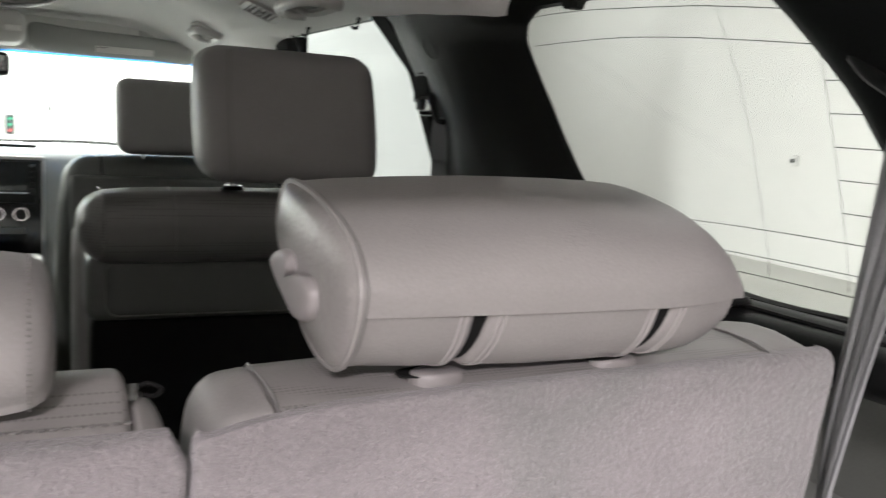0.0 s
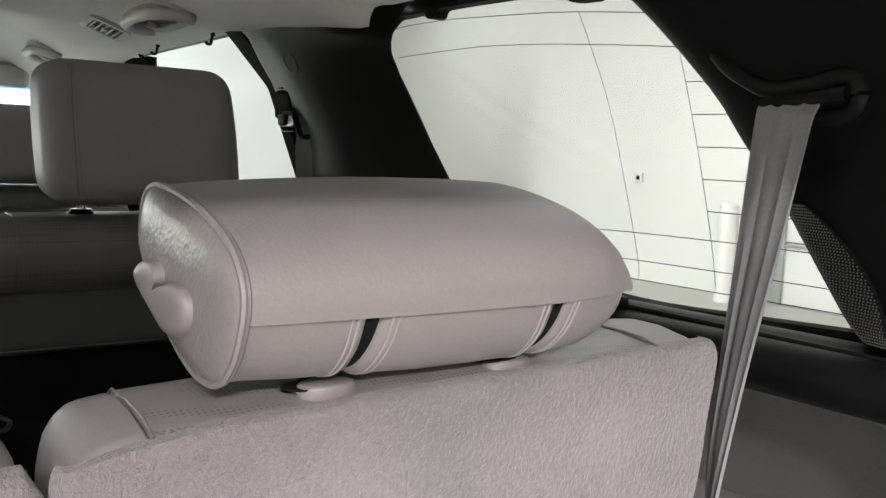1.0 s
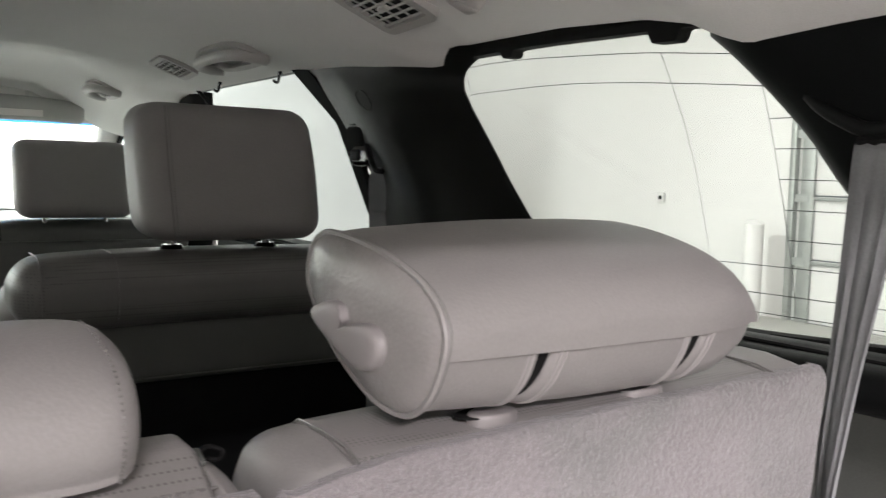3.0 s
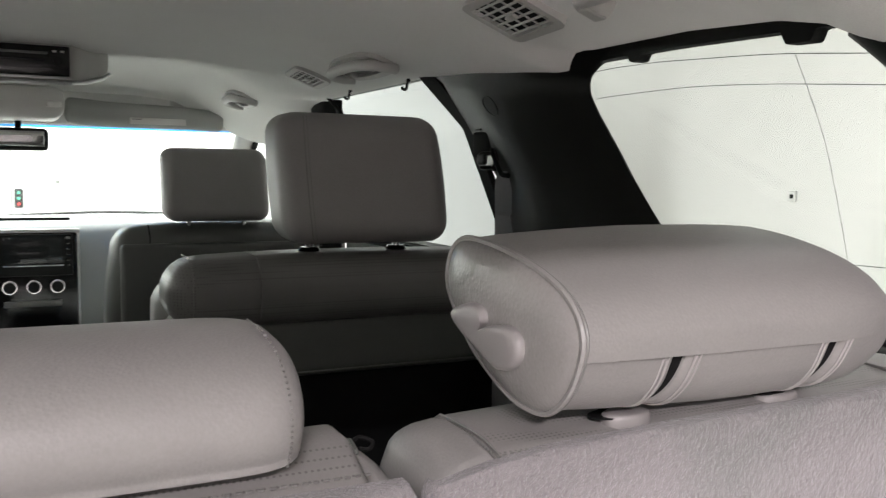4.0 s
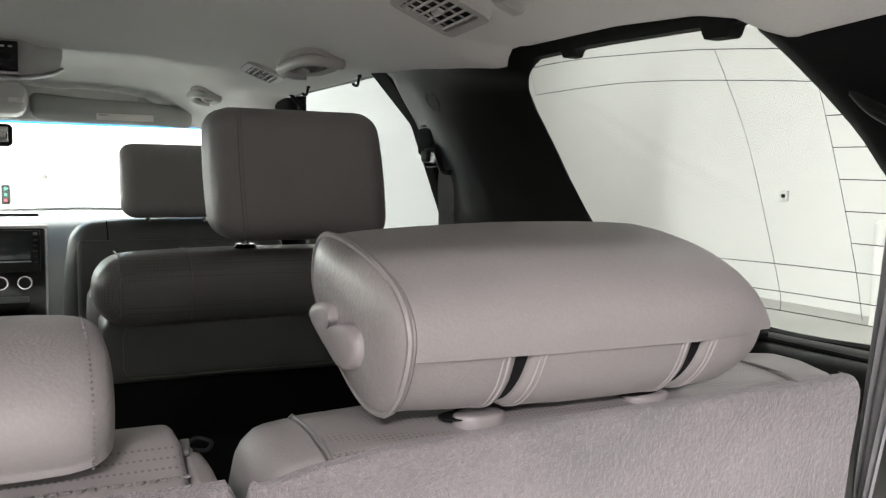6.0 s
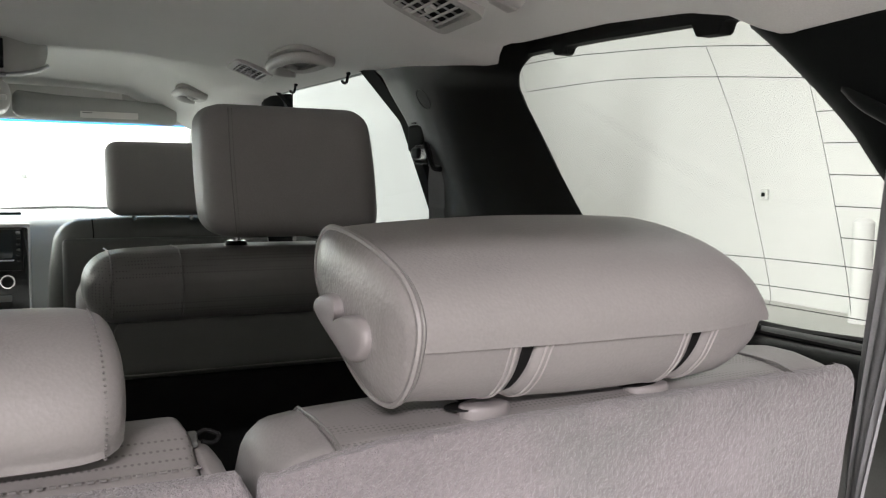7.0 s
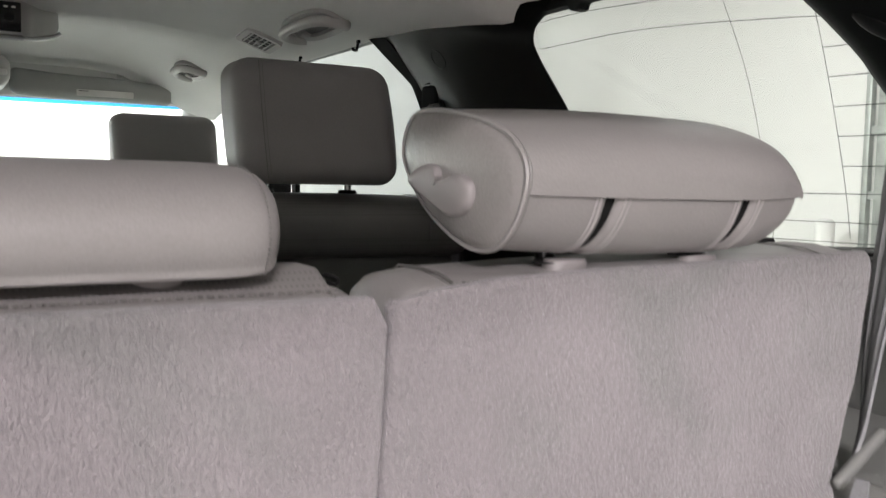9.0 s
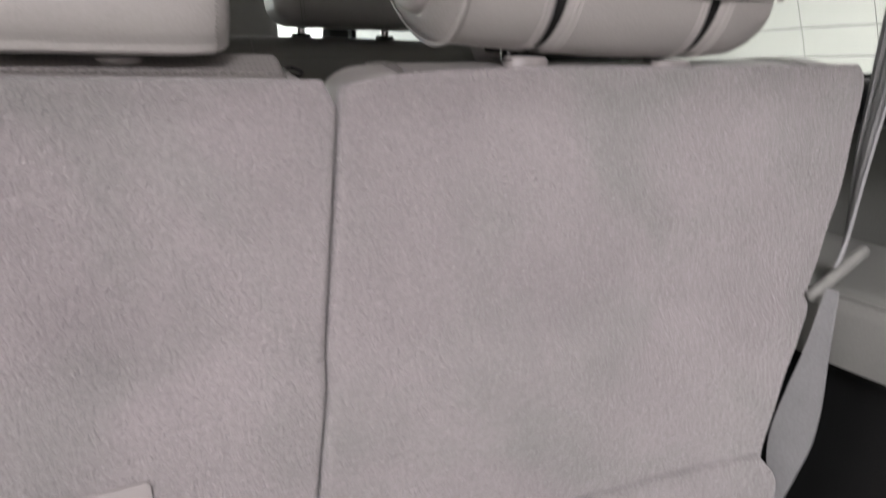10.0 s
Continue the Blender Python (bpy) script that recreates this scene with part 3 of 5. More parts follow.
def side_panel_point(u, v):
    y = lerp(-0.285, -0.96, u)
    top = along([(-0.96, 1.21), (-0.93, 1.27), (-0.89, 1.318), (-0.85, 1.334), (-0.70, 1.342), (-0.50, 1.347), (-0.33, 1.345), (-0.30, 1.338), (-0.285, 1.325)], y)
    z = lerp(1.195, top, v)
    x = 0.818 - 0.012 * math.sin(3.1416 * v) - 0.010 * v + 0.02 * max(0, (0.04 - u) / 0.04)
    return (x, y, z)


solo("side_trim_panel", sheet(side_panel_point, 40, 10, 0.015, (1, 0, 0)), CLOTH, "grey cloth-covered side trim panel under the quarter window", "trim panel", "structure")
bm = bevelled(0.795, 0.806, -0.425, -0.385, 1.262, 1.300, 0.003)
solo("trim_cover", bm, CLOTH, "small square grey cover in the side trim", "cover")


def side_tray():
    t = thing("side_tray", "grey plastic side tray with a black storage bin", "storage tray", (0.65, -0.6, 1.17))
    z = 1.215
    outer = rounded([(0.600, -0.29, z), (0.825, -0.27, z), (0.825, -0.564, z), (0.600, -0.618, z)], 0.004, 5)
    hole = rounded([(0.674, -0.385, z), (0.782, -0.332, z), (0.802, -0.544, z), (0.674, -0.566, z)], 0.022, 5)
    part("tray_top", plate(outer, (0, 0, -0.02), hole), GREY_PLASTIC, t)
    outer2 = rounded([(0.600, -0.621, z), (0.825, -0.567, z), (0.825, -1.30, z - 0.01), (0.595, -1.30, z - 0.01)], 0.004, 5)
    part("lid", plate(outer2, (0, 0, -0.02)), GREY_PLASTIC, t, "grey lid behind the bin")
    rim = [Vector(p) for p in hole]
    part("bin_rim", tube([p + Vector((0, 0, 0.001)) for p in rim], 0.0035, 6, loop=True), BLACK_GLOSS, t, "glossy black rim")
    c = sum(rim, Vector()) / len(rim)
    rings = [rim, [p + (c - p) * 0.06 + Vector((0, 0, -0.05)) for p in rim], [p + (c - p) * 0.12 + Vector((0, 0, -0.06)) for p in rim]]
    bm = bmesh.new()
    rows = [[bm.verts.new(p) for p in r] for r in rings]
    for a, b in zip(rows, rows[1:]):
        for i in range(len(a)):
            j = (i + 1) % len(a)
            bm.faces.new((a[i], a[j], b[j], b[i]))
    bm.faces.new(rows[-1])
    part("bin", bm, BLACK_GLOSS, t, "deep glossy black bin")
    bm = cushion((0.735, -0.49, 1.160), (0.006, 0.03, 0.006), 0.002, 3)
    part("bin_mark", bm, GREY_PLASTIC, t)
    prof = [(0.625, 1.213), (0.606, 1.2125), (0.597, 1.207), (0.592, 1.196), (0.594, 1.150), (0.62, 1.145)]
    part("side", loft([[(x, y, zz) for x, zz in prof] for y in (-0.29, -0.6, -0.8, -1.0, -1.3)]), GREY_PLASTIC, t)
    settle(t)


side_tray()
bm = sheet(lambda u, v: (0.612 + 0.004 * math.sin(9 * v), lerp(-0.29, -1.45, u), lerp(0.70, 1.155, v)), 10, 6, 0.02, (1, 0, 0))
solo("wheel_arch_trim", bm, BLACK, "dark lower side trim beside the third-row seat", "trim panel", "structure")
bm = sheet(lambda u, v: (lerp(0.60, 0.84, u), -0.285, lerp(0.7, 1.21, v)), 4, 4, 0.02, (0, 1, 0))
solo("arch_front_trim", bm, BLACK, "dark trim at the front of the side tray", "trim panel", "structure")

DP_FRONT = [(0.7, -0.98), (1.30, -0.94), (1.402, -0.884), (1.42, -0.864), (1.517, -0.800), (1.566, -0.760), (1.60, -0.736), (1.64, -0.700), (1.68, -0.660), (1.704, -0.632), (1.745, -0.585)]


def d_pillar_point(u, v):
    z = lerp(0.75, 1.705, v)
    yf = along(DP_FRONT, z)
    y = lerp(yf, -1.5, u)
    d = yf - y
    x = side_x(z) - along([(0, 0.0), (0.008, 0.014), (0.025, 0.026), (0.06, 0.034), (0.2, 0.042), (0.4, 0.050), (0.6, 0.060)], d) - 0.12 * max(0, z - 1.6)
    return (x, y, z)


d_pillar = thing("rear_pillar_trim", "black plastic rear pillar trim with a belt guide and speaker grille", "pillar trim", (0.7, -1.0, 0.75), kind="structure")
part("panel", sheet(d_pillar_point, 50, 60, 0.02, (1, 0, 0)), BLACK_MATT, d_pillar)
lip = smooth_line([(0.706, -0.751, 1.640), (0.701, -0.772, 1.624), (0.699, -0.791, 1.613), (0.698, -0.818, 1.602), (0.697, -0.851, 1.605), (0.697, -0.878, 1.611), (0.697, -0.890, 1.607), (0.697, -0.894, 1.593), (0.699, -0.884, 1.581), (0.703, -0.858, 1.578)], 6)
part("belt_guide", tube(lip, 0.0072, 10), BLACK, d_pillar, "curved belt guide lip")
part("belt_slot", tube(smooth_line([(0.700, -0.810, 1.592), (0.699, -0.845, 1.594), (0.699, -0.882, 1.597)], 6), 0.0065, 8), RUBBER, d_pillar)


def grille_point(u, v):
    z = lerp(1.408, 1.512, v)
    d0 = 0.018 + 0.004 * math.sin(3.14 * v)
    w = 0.035 * math.sin(3.1416 * (0.08 + 0.86 * v)) ** 0.5 + 0.008
    yf = along(DP_FRONT, z)
    d = lerp(d0, d0 + w, u)
    x = side_x(z) - along([(0, 0.0), (0.008, 0.014), (0.025, 0.026), (0.06, 0.034)], d) - 0.004
    return (x, yf - d, z)


grille = part("speaker_grille", sheet(grille_point, 10, 24, 0.006, (1, 0, 0)), BLACK, d_pillar, "fine black speaker mesh")
dots = bmesh.new()
for i in range(13):
    for j in range(44):
        p = Vector(grille_point((i + (0.5 if j % 2 else 0.15)) / 13, (j + 0.5) / 44)) + Vector((-0.0004, 0, 0))
        s = 0.0009
        dots.faces.new([dots.verts.new(p + Vector((0, a * s, b * s))) for a, b in ((-1, 0), (0, -1), (1, 0), (0, 1))])
part("mesh_holes", dots, SHADED_VINYL, grille, smooth=False)
settle(d_pillar)


def third_row_belt():
    t = thing("seat_belt", "grey three-point seat belt hanging beside the third-row seat", "seat belt", (0.6, -0.85, 1.05))
    part("strap", ribbon([(0.716, -0.834, 1.603), (0.700, -0.835, 1.588), (0.692, -0.836, 1.570), (0.672, -0.838, 1.48), (0.657, -0.836, 1.393), (0.644, -0.836, 1.32), (0.636, -0.836, 1.25), (0.624, -0.836, 1.218)],
                         [(0.1, 1, 0.1), (0.1, 1, 0.1), (0.1, 1, 0.15), (0.25, 1, 0.1), (0.35, 1, 0.0), (0.5, 0.9, 0.0), (0.8, 0.7, 0.0), (0.9, 0.5, 0.0)], [0.054, 0.054, 0.052, 0.046, 0.036, 0.032, 0.030, 0.028], folds=0.0012), BELT, t)
    clip = part("clip", cushion((0, 0, 0), (0.077, 0.011, 0.012), 0.005, 5), GREY_PLASTIC, t, "grey belt clip")
    clip.matrix_local = Matrix.Translation((0.620, -0.846, 1.225)) @ Euler((0, radians(-33), 0)).to_matrix().to_4x4()
    part("loop", ribbon([(0.584, -0.874, 1.220), (0.582, -0.866, 1.160), (0.581, -0.859, 1.118), (0.581, -0.850, 1.077), (0.582, -0.842, 1.040), (0.583, -0.838, 1.004)],
                        [(0.2, -1, 0)] * 6, [0.011, 0.023, 0.035, 0.041, 0.030, 0.010], folds=0.0002), BELT, t, "lower slack of the strap")
    settle(t)
    t.location.x -= 0.005


third_row_belt()

# ---- doors and pillars ahead ----
doors = thing("rear_door", "closed rear passenger door with a large side window", "car door", (0.72, 0.6, 0.75), kind="structure")
part("door_panel", sheet(lambda u, v: (0.715 + 0.03 * v, lerp(0.02, 0.95, u), lerp(0.75, 1.405, v)), 12, 8, 0.05, (1, 0, 0)), GREY_PLASTIC, doors)
opening = rounded([(0.715, 0.03, 1.405), (0.700, 0.19, 1.645), (0.688, 0.37, 1.757), (0.688, 0.965, 1.760), (0.700, 0.885, 1.715), (0.712, 0.86, 1.405)], 0.012, 5)
rim = [p + (p - Vector((0.7, 0.5, 1.58))).normalized() * 0.035 for p in opening]
c = Vector((0.7, 0.5, 1.58))
part("window_frame", plate([p + Vector((0, 0, 0)) for p in rim], (0.012, 0, 0), opening), RUBBER, doors)
bm = bmesh.new()
bm.faces.new([bm.verts.new(c + (p - c) * 1.07 + Vector((0.014, 0, 0))) for p in opening])
p = part("pane", bm, DOOR_GLASS, doors, smooth=False)
p.visible_shadow = False
settle(doors)

front_door = thing("front_door", "closed front passenger door with a side window", "car door", (0.72, 1.5, 0.75), kind="structure")
part("door_panel", sheet(lambda u, v: (0.715 + 0.03 * v, lerp(1.10, 2.1, u), lerp(0.75, 1.385, v)), 12, 8, 0.05, (1, 0, 0)), GREY_PLASTIC, front_door)
opening = rounded([(0.712, 1.13, 1.385), (0.690, 1.10, 1.750), (0.690, 1.62, 1.735), (0.715, 2.15, 1.46), (0.72, 2.15, 1.385)], 0.02, 5)
rim = [p + (p - Vector((0.7, 1.5, 1.58))).normalized() * 0.03 for p in opening]
c = Vector((0.7, 1.5, 1.58))
part("window_frame", plate(rim, (0.012, 0, 0), opening), RUBBER, front_door)
bm = bmesh.new()
bm.faces.new([bm.verts.new(c + (p - c) * 1.07 + Vector((0.014, 0, 0))) for p in opening])
p = part("pane", bm, WINDSHIELD, front_door, smooth=False)
p.visible_shadow = False
settle(front_door)
bm = loft([[(0.715, 1.035, z), (0.702, 1.045, z), (0.690, 1.075, z), (0.70, 1.095, z), (0.76, 1.095, z), (0.76, 1.035, z)] for z in (0.75, 1.4, 1.76)])
solo("middle_pillar_trim", bm, BLACK, "dark door pillar trim between the side doors", "pillar trim", "structure")


def a_pillar(s):
    a, b = Vector((0.655 * s, 1.66, 1.752)), Vector((0.735 * s, 2.42, 1.36))
    return tube([a.lerp(b, k / 6) for k in range(7)], [0.035, 0.036, 0.038, 0.04, 0.045, 0.05, 0.055], 12, flat=0.7)


solo("windshield_pillar_trim", a_pillar(1), LIGHT_PLASTIC, "light grey windshield pillar trim", "pillar trim", "structure")
solo("windshield_pillar_trim", a_pillar(-1), LIGHT_PLASTIC, "light grey windshield pillar trim", "pillar trim", "structure")
shield = thing("windshield", "windshield with a blue shade band along the top", "windshield", (0, 2.1, 1.4), kind="structure")


def shield_point(u, v):
    x = lerp(-0.70, 0.70, u)
    return (x * lerp(0.95, 1.06, v), lerp(1.69, 2.50, v) + 0.06 * (1 - (x / 0.7) ** 2), lerp(1.765, 1.36, v))


p = part("pane", sheet(lambda u, v: shield_point(u, lerp(0.172, 1, v)), 12, 8), WINDSHIELD, shield)
p.visible_shadow = False
p = part("shade_band", sheet(lambda u, v: shield_point(u, lerp(0, 0.172, v)), 12, 3), BLUE_GLASS, shield, "blue tinted shade band")
p.visible_shadow = False
settle(shield)

bm = loft([[(x, 1.700, roof_z(x, 1.70) + 0.012), (x, 1.684, 1.745), (x, 1.690, 1.700), (x, 1.705, 1.694), (x, 1.735, 1.72), (x, 1.745, roof_z(x, 1.70) + 0.03)] for x in (-0.70, -0.60, -0.4, -0.2, 0.0, 0.2, 0.4, 0.60, 0.70)])
solo("header_trim", bm, HEADLINER, "light grey header trim above the windshield", "trim", "structure")

# the unseen far side of the car, closing the cabin; raised to block light
far = thing("left_body_side", "unseen far side of the car body, raised to block window light", "body side", (-0.76, 0, 0.7), kind="structure")
part("wall_panel", sheet(lambda u, v: (-0.74, lerp(-1.5, 2.1, u), lerp(0.7, 1.40 + (0.16 if u < 0.72 else 0.0), v)), 50, 6, 0.03, (-1, 0, 0)), GREY_PLASTIC, far)
for y0, y1 in ((-1.5, -0.85), (-0.38, 0.02), (0.95, 1.10)):
    part("pillar", bevelled(-0.76, -0.70, y0, y1, 1.39, 1.75, 0.01), BLACK, far)
settle(far)


# ---- seats ----
STITCHES = []


def stitches(pairs, r=0.0008):
    """Short threads in one mesh."""
    bm = bmesh.new()
    for a, b in pairs:
        a, b = Vector(a), Vector(b)
        d = (b - a).normalized()
        s = d.cross(Vector((0.3, 0.5, 0.8))).normalized() * r
        u = d.cross(s).normalized() * r
        ring = [[bm.verts.new(p + s * math.cos(t) + u * math.sin(t)) for t in (0, 1.57, 3.14, 4.71)] for p in (a, b)]
        for k in range(4):
            j = (k + 1) % 4
            bm.faces.new((ring[0][k], ring[0][j], ring[1][j], ring[1][k]))
        bm.faces.new(ring[0][::-1])
        bm.faces.new(ring[1])
    return bm


def second_row_seat():
    t = thing("second_row_seat", "grey leather second-row captain's seat with a tall headrest", "car seat", (0.44, 0.1, 0.75), "second and first row seats")

    def roll_shape(v):
        k = 1 - 0.10 * (abs(v.x) / 0.3) ** 6
        return (v.x, v.y, v.z * k - 0.006 * (v.x / 0.3) ** 2 + 0.004)

    part("shoulder_roll", cushion((0.440, 0.055, 1.381), (0.60, 0.15, 0.106), 0.046, 14, roll_shape), LEATHER_HOLED_SHADED, t, "perforated leather shoulder roll with shade in its colour")
    part("back_panel", cushion((0.440, 0.085, 1.292), (0.575, 0.125, 0.10), 0.02, 12), SHADED_VINYL, t, "flat vinyl back panel with shade in its colour")
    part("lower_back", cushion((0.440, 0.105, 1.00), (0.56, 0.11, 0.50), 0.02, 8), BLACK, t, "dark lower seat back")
    part("backrest", cushion((0.440, 0.18, 1.08), (0.60, 0.14, 0.62), 0.05, 10), LEATHER, t)
    border = rounded([(0.178, 0.0215, 1.252), (0.178, 0.0215, 1.332), (0.702, 0.0215, 1.332), (0.702, 0.0215, 1.252)], 0.02, 5)
    part("seam", tube(border, 0.0011, 6, loop=True), THREAD_SEAM_SHADE, t)
    for x in (0.172, 0.268, 0.632):
        ring = [(x, 0.055 + 0.0765 * math.cos(a), 1.384 + 0.0555 * math.sin(a)) for a in np.linspace(0.42 * math.pi, 1.25 * math.pi, 30)]
        pts = []
        for (a, b, c) in ring:
            # follow the rounded box of the roll
            yy = max(-0.075, min(0.075, (b - 0.055) * 1.35))
            zz = max(-0.054, min(0.054, (c - 1.384) * 1.35))
            cy, cz = max(-0.029, min(0.029, yy)), max(-0.008, min(0.008, zz))
            d = Vector((yy - cy, zz - cz))
            if d.length > 1e-6:
                d = d.normalized() * (0.046 if x > 0.2 else 0.0432)
            pts.append((x, 0.055 + cy + d.x, 1.3825 + cz + d.y))
        part("seam", tube(pts, 0.0011, 6), THREAD_SEAM_SHADE, t)

    def head_shape(v):
        w = 1 + 0.035 * math.sin(3.1416 * (v.z / 0.21 + 0.5)) - 0.02
        return (v.x * w + (0.0), v.y - 0.014 * (1 - (v.x / 0.15) ** 2) * (1 - (v.z / 0.11) ** 2) + 0.06 * (v.z / 0.21), v.z)

    h = part("headrest", cushion((0.440, 0.055, 1.5525), (0.271, 0.12, 0.200), 0.034, 14, head_shape), LEATHER, t)
    for s in (-1,):
        pts = []
        for k in range(25):
            a = lerp(-0.092, 0.092, k / 24)
            v = Vector((s * 0.100, -0.0600, a))
            q = head_shape(v)
            pts.append((0.440 + q[0], 0.055 + q[1] - 0.0004, 1.5525 + q[2]))
        part("seam", tube(pts, 0.0009, 6), THREAD_SEAM_SHADE, h)
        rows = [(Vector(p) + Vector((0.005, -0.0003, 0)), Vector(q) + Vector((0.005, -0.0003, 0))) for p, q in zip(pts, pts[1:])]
        part("stitching", stitches([(p.lerp(q, lo), p.lerp(q, lo + 0.30)) for p, q in rows for lo in (0.1, 0.6)], 0.0010), THREAD_SEAM_SHADE, h)
    for x in (0.361, 0.507):
        bm = bmesh.new()
        disc(bm, (x, 0.05, 1.42), (0, 0, 1), 0.007, 0.05)
        part("post", bm, CHROME, t, "chrome headrest post")
        bm = bmesh.new()
        disc(bm, (x, 0.05, 1.437), (0, 0, 1), 0.018, 0.007, r2=0.014)
        part("post_collar", bm, BLACK_GLOSS, t)
    latch = part("latch_bezel", cushion((0.678, -0.004, 1.418), (0.062, 0.05, 0.036), 0.014, 6), LEATHER, t, "folding latch bezel")
    part("latch_handle", cushion((0.678, -0.022, 1.426), (0.036, 0.02, 0.012), 0.005, 5), BLACK_GLOSS, latch, "dark latch handle")
    part("seat_cushion", cushion((0.44, 0.45, 0.98), (0.56, 0.50, 0.16), 0.05, 8), LEATHER, t)
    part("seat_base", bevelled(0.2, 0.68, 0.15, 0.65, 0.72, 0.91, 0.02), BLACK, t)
    settle(t)


second_row_seat()


def front_seat():
    t = thing("front_seat", "grey leather front passenger seat, its back coloured with shade", "car seat", (0.42, 1.1, 0.75), "second and first row seats")
    # The seat back's shade is in its colour; the headrest keeps plain leather.
    part("backrest", cushion((0.42, 1.05, 1.09), (0.565, 0.16, 0.68), 0.05, 12, lambda v: (v.x * (1 - 0.10 * max(0, v.z / 0.34) ** 3), v.y, v.z - 0.012 * (v.x / 0.28) ** 2)), SHADED_VINYL, t)
    part("back_panel", cushion((0.42, 0.965, 1.08), (0.50, 0.03, 0.60), 0.012, 8), SHADED_VINYL, t)
    part("headrest", cushion((0.4065, 1.01, 1.526), (0.264, 0.10, 0.184), 0.032, 12, lambda v: (v.x, v.y + 0.05 * v.z / 0.19, v.z)), LEATHER, t)
    for x in (0.339, 0.478):
        bm = bmesh.new()
        disc(bm, (x, 1.0, 1.41), (0, 0, 1), 0.006, 0.06)
        part("post", bm, CHROME, t, "chrome headrest post")
    for x in (0.24, 0.60):
        part("seam", tube([(x, 0.968, 1.05), (x, 0.966, 1.25), (x, 0.968, 1.395), (x, 1.00, 1.424)], 0.0015, 6), RUBBER, t)
    part("seat_cushion", cushion((0.42, 1.35, 0.98), (0.52, 0.50, 0.16), 0.05, 8), LEATHER, t)
    part("seat_base", bevelled(0.2, 0.64, 1.1, 1.55, 0.72, 0.91, 0.02), BLACK, t)
    settle(t)


front_seat()


def pad(left, right, z0, top, yb, depth, r=0.014, nu=60, nv=70, lean=0.0, bulge=0.004, seed=0.0, ledge=None):
    """A carpeted seat back: left(z), right(z) give its edges, top(x) its upper edge."""
    def fn(u, v):
        z = lerp(z0, 1.0, v)
        u = u - 0.75 * math.sin(2 * math.pi * u) / (2 * math.pi)
        v = v + 0.8 * math.sin(math.pi * v) / math.pi * (v ** 0.5)
        v = min(1.0, v)
        xm = lerp(left(1.2), right(1.2), u)
        z = lerp(z0, top(xm), v)
        x0, x1 = left(z), right(z)
        x = lerp(x0, x1, u)
        d = min(x - x0, x1 - x, top(x) - z)
        y = yb + lean * (z - 1.2)
        if d < r:
            y += r - math.sqrt(max(0, r * r - (r - d) ** 2))
        if ledge:
            # a soft fold where the padding ends, fuller below
            k = max(0.0, min(1.0, (ledge[0] + ledge[1] * (x - 0.3) + 0.006 * noise.noise(Vector((x * 7 + seed, 0.5, 0.2))) - z) / 0.028 + 0.5))
            y -= ledge[2] * k * k * (3 - 2 * k) * max(0.0, min(1.0, (z - 1.02) / 0.12))
        y -= bulge * noise.noise(Vector((x * 4 + seed, z * 5, 0.3))) + 0.0018 * noise.noise(Vector((x * 18 + seed, z * 18, 1.3)))
        return (x, y, z)
    return sheet(fn, nu, nv, depth, (0, 1, 0))


def carpet_nap(bm_of, count, seed, length=0.0022):
    """Short fibres standing off a carpet sheet, leaning down."""
    src = bm_of
    src.faces.ensure_lookup_table()
    rng = random.Random(seed)
    faces = [f for f in src.faces if f.calc_center_median().z > 0.95]
    weights = [f.calc_area() for f in faces]
    out = bmesh.new()
    for f in rng.choices(faces, weights, k=count):
        a, b = rng.random(), rng.random()
        v = [l.vert.co for l in f.loops]
        p = v[0].lerp(v[1], a).lerp(v[3].lerp(v[2], a), b)
        n = f.normal if f.normal.y < 0.2 else -f.normal
        d = (n * rng.uniform(0.15, 0.7) + Vector((rng.uniform(-0.8, 0.8), 0, rng.uniform(-0.9, 0.6)))).normalized()
        w = Vector((rng.uniform(-1, 1), rng.uniform(-0.3, 0.3), rng.uniform(-0.4, 0.4))).normalized() * 0.00022
        tip = p + d * length * rng.uniform(0.5, 1.2)
        out.faces.new([out.verts.new(q) for q in (p - w, p + w, tip)])
    return out


def corner(z, ztop, r):
    """How far a rounded top corner stands in at height z."""
    d = ztop - z
    return r - math.sqrt(max(0, r * r - (r - d) ** 2)) if d < r else 0.0


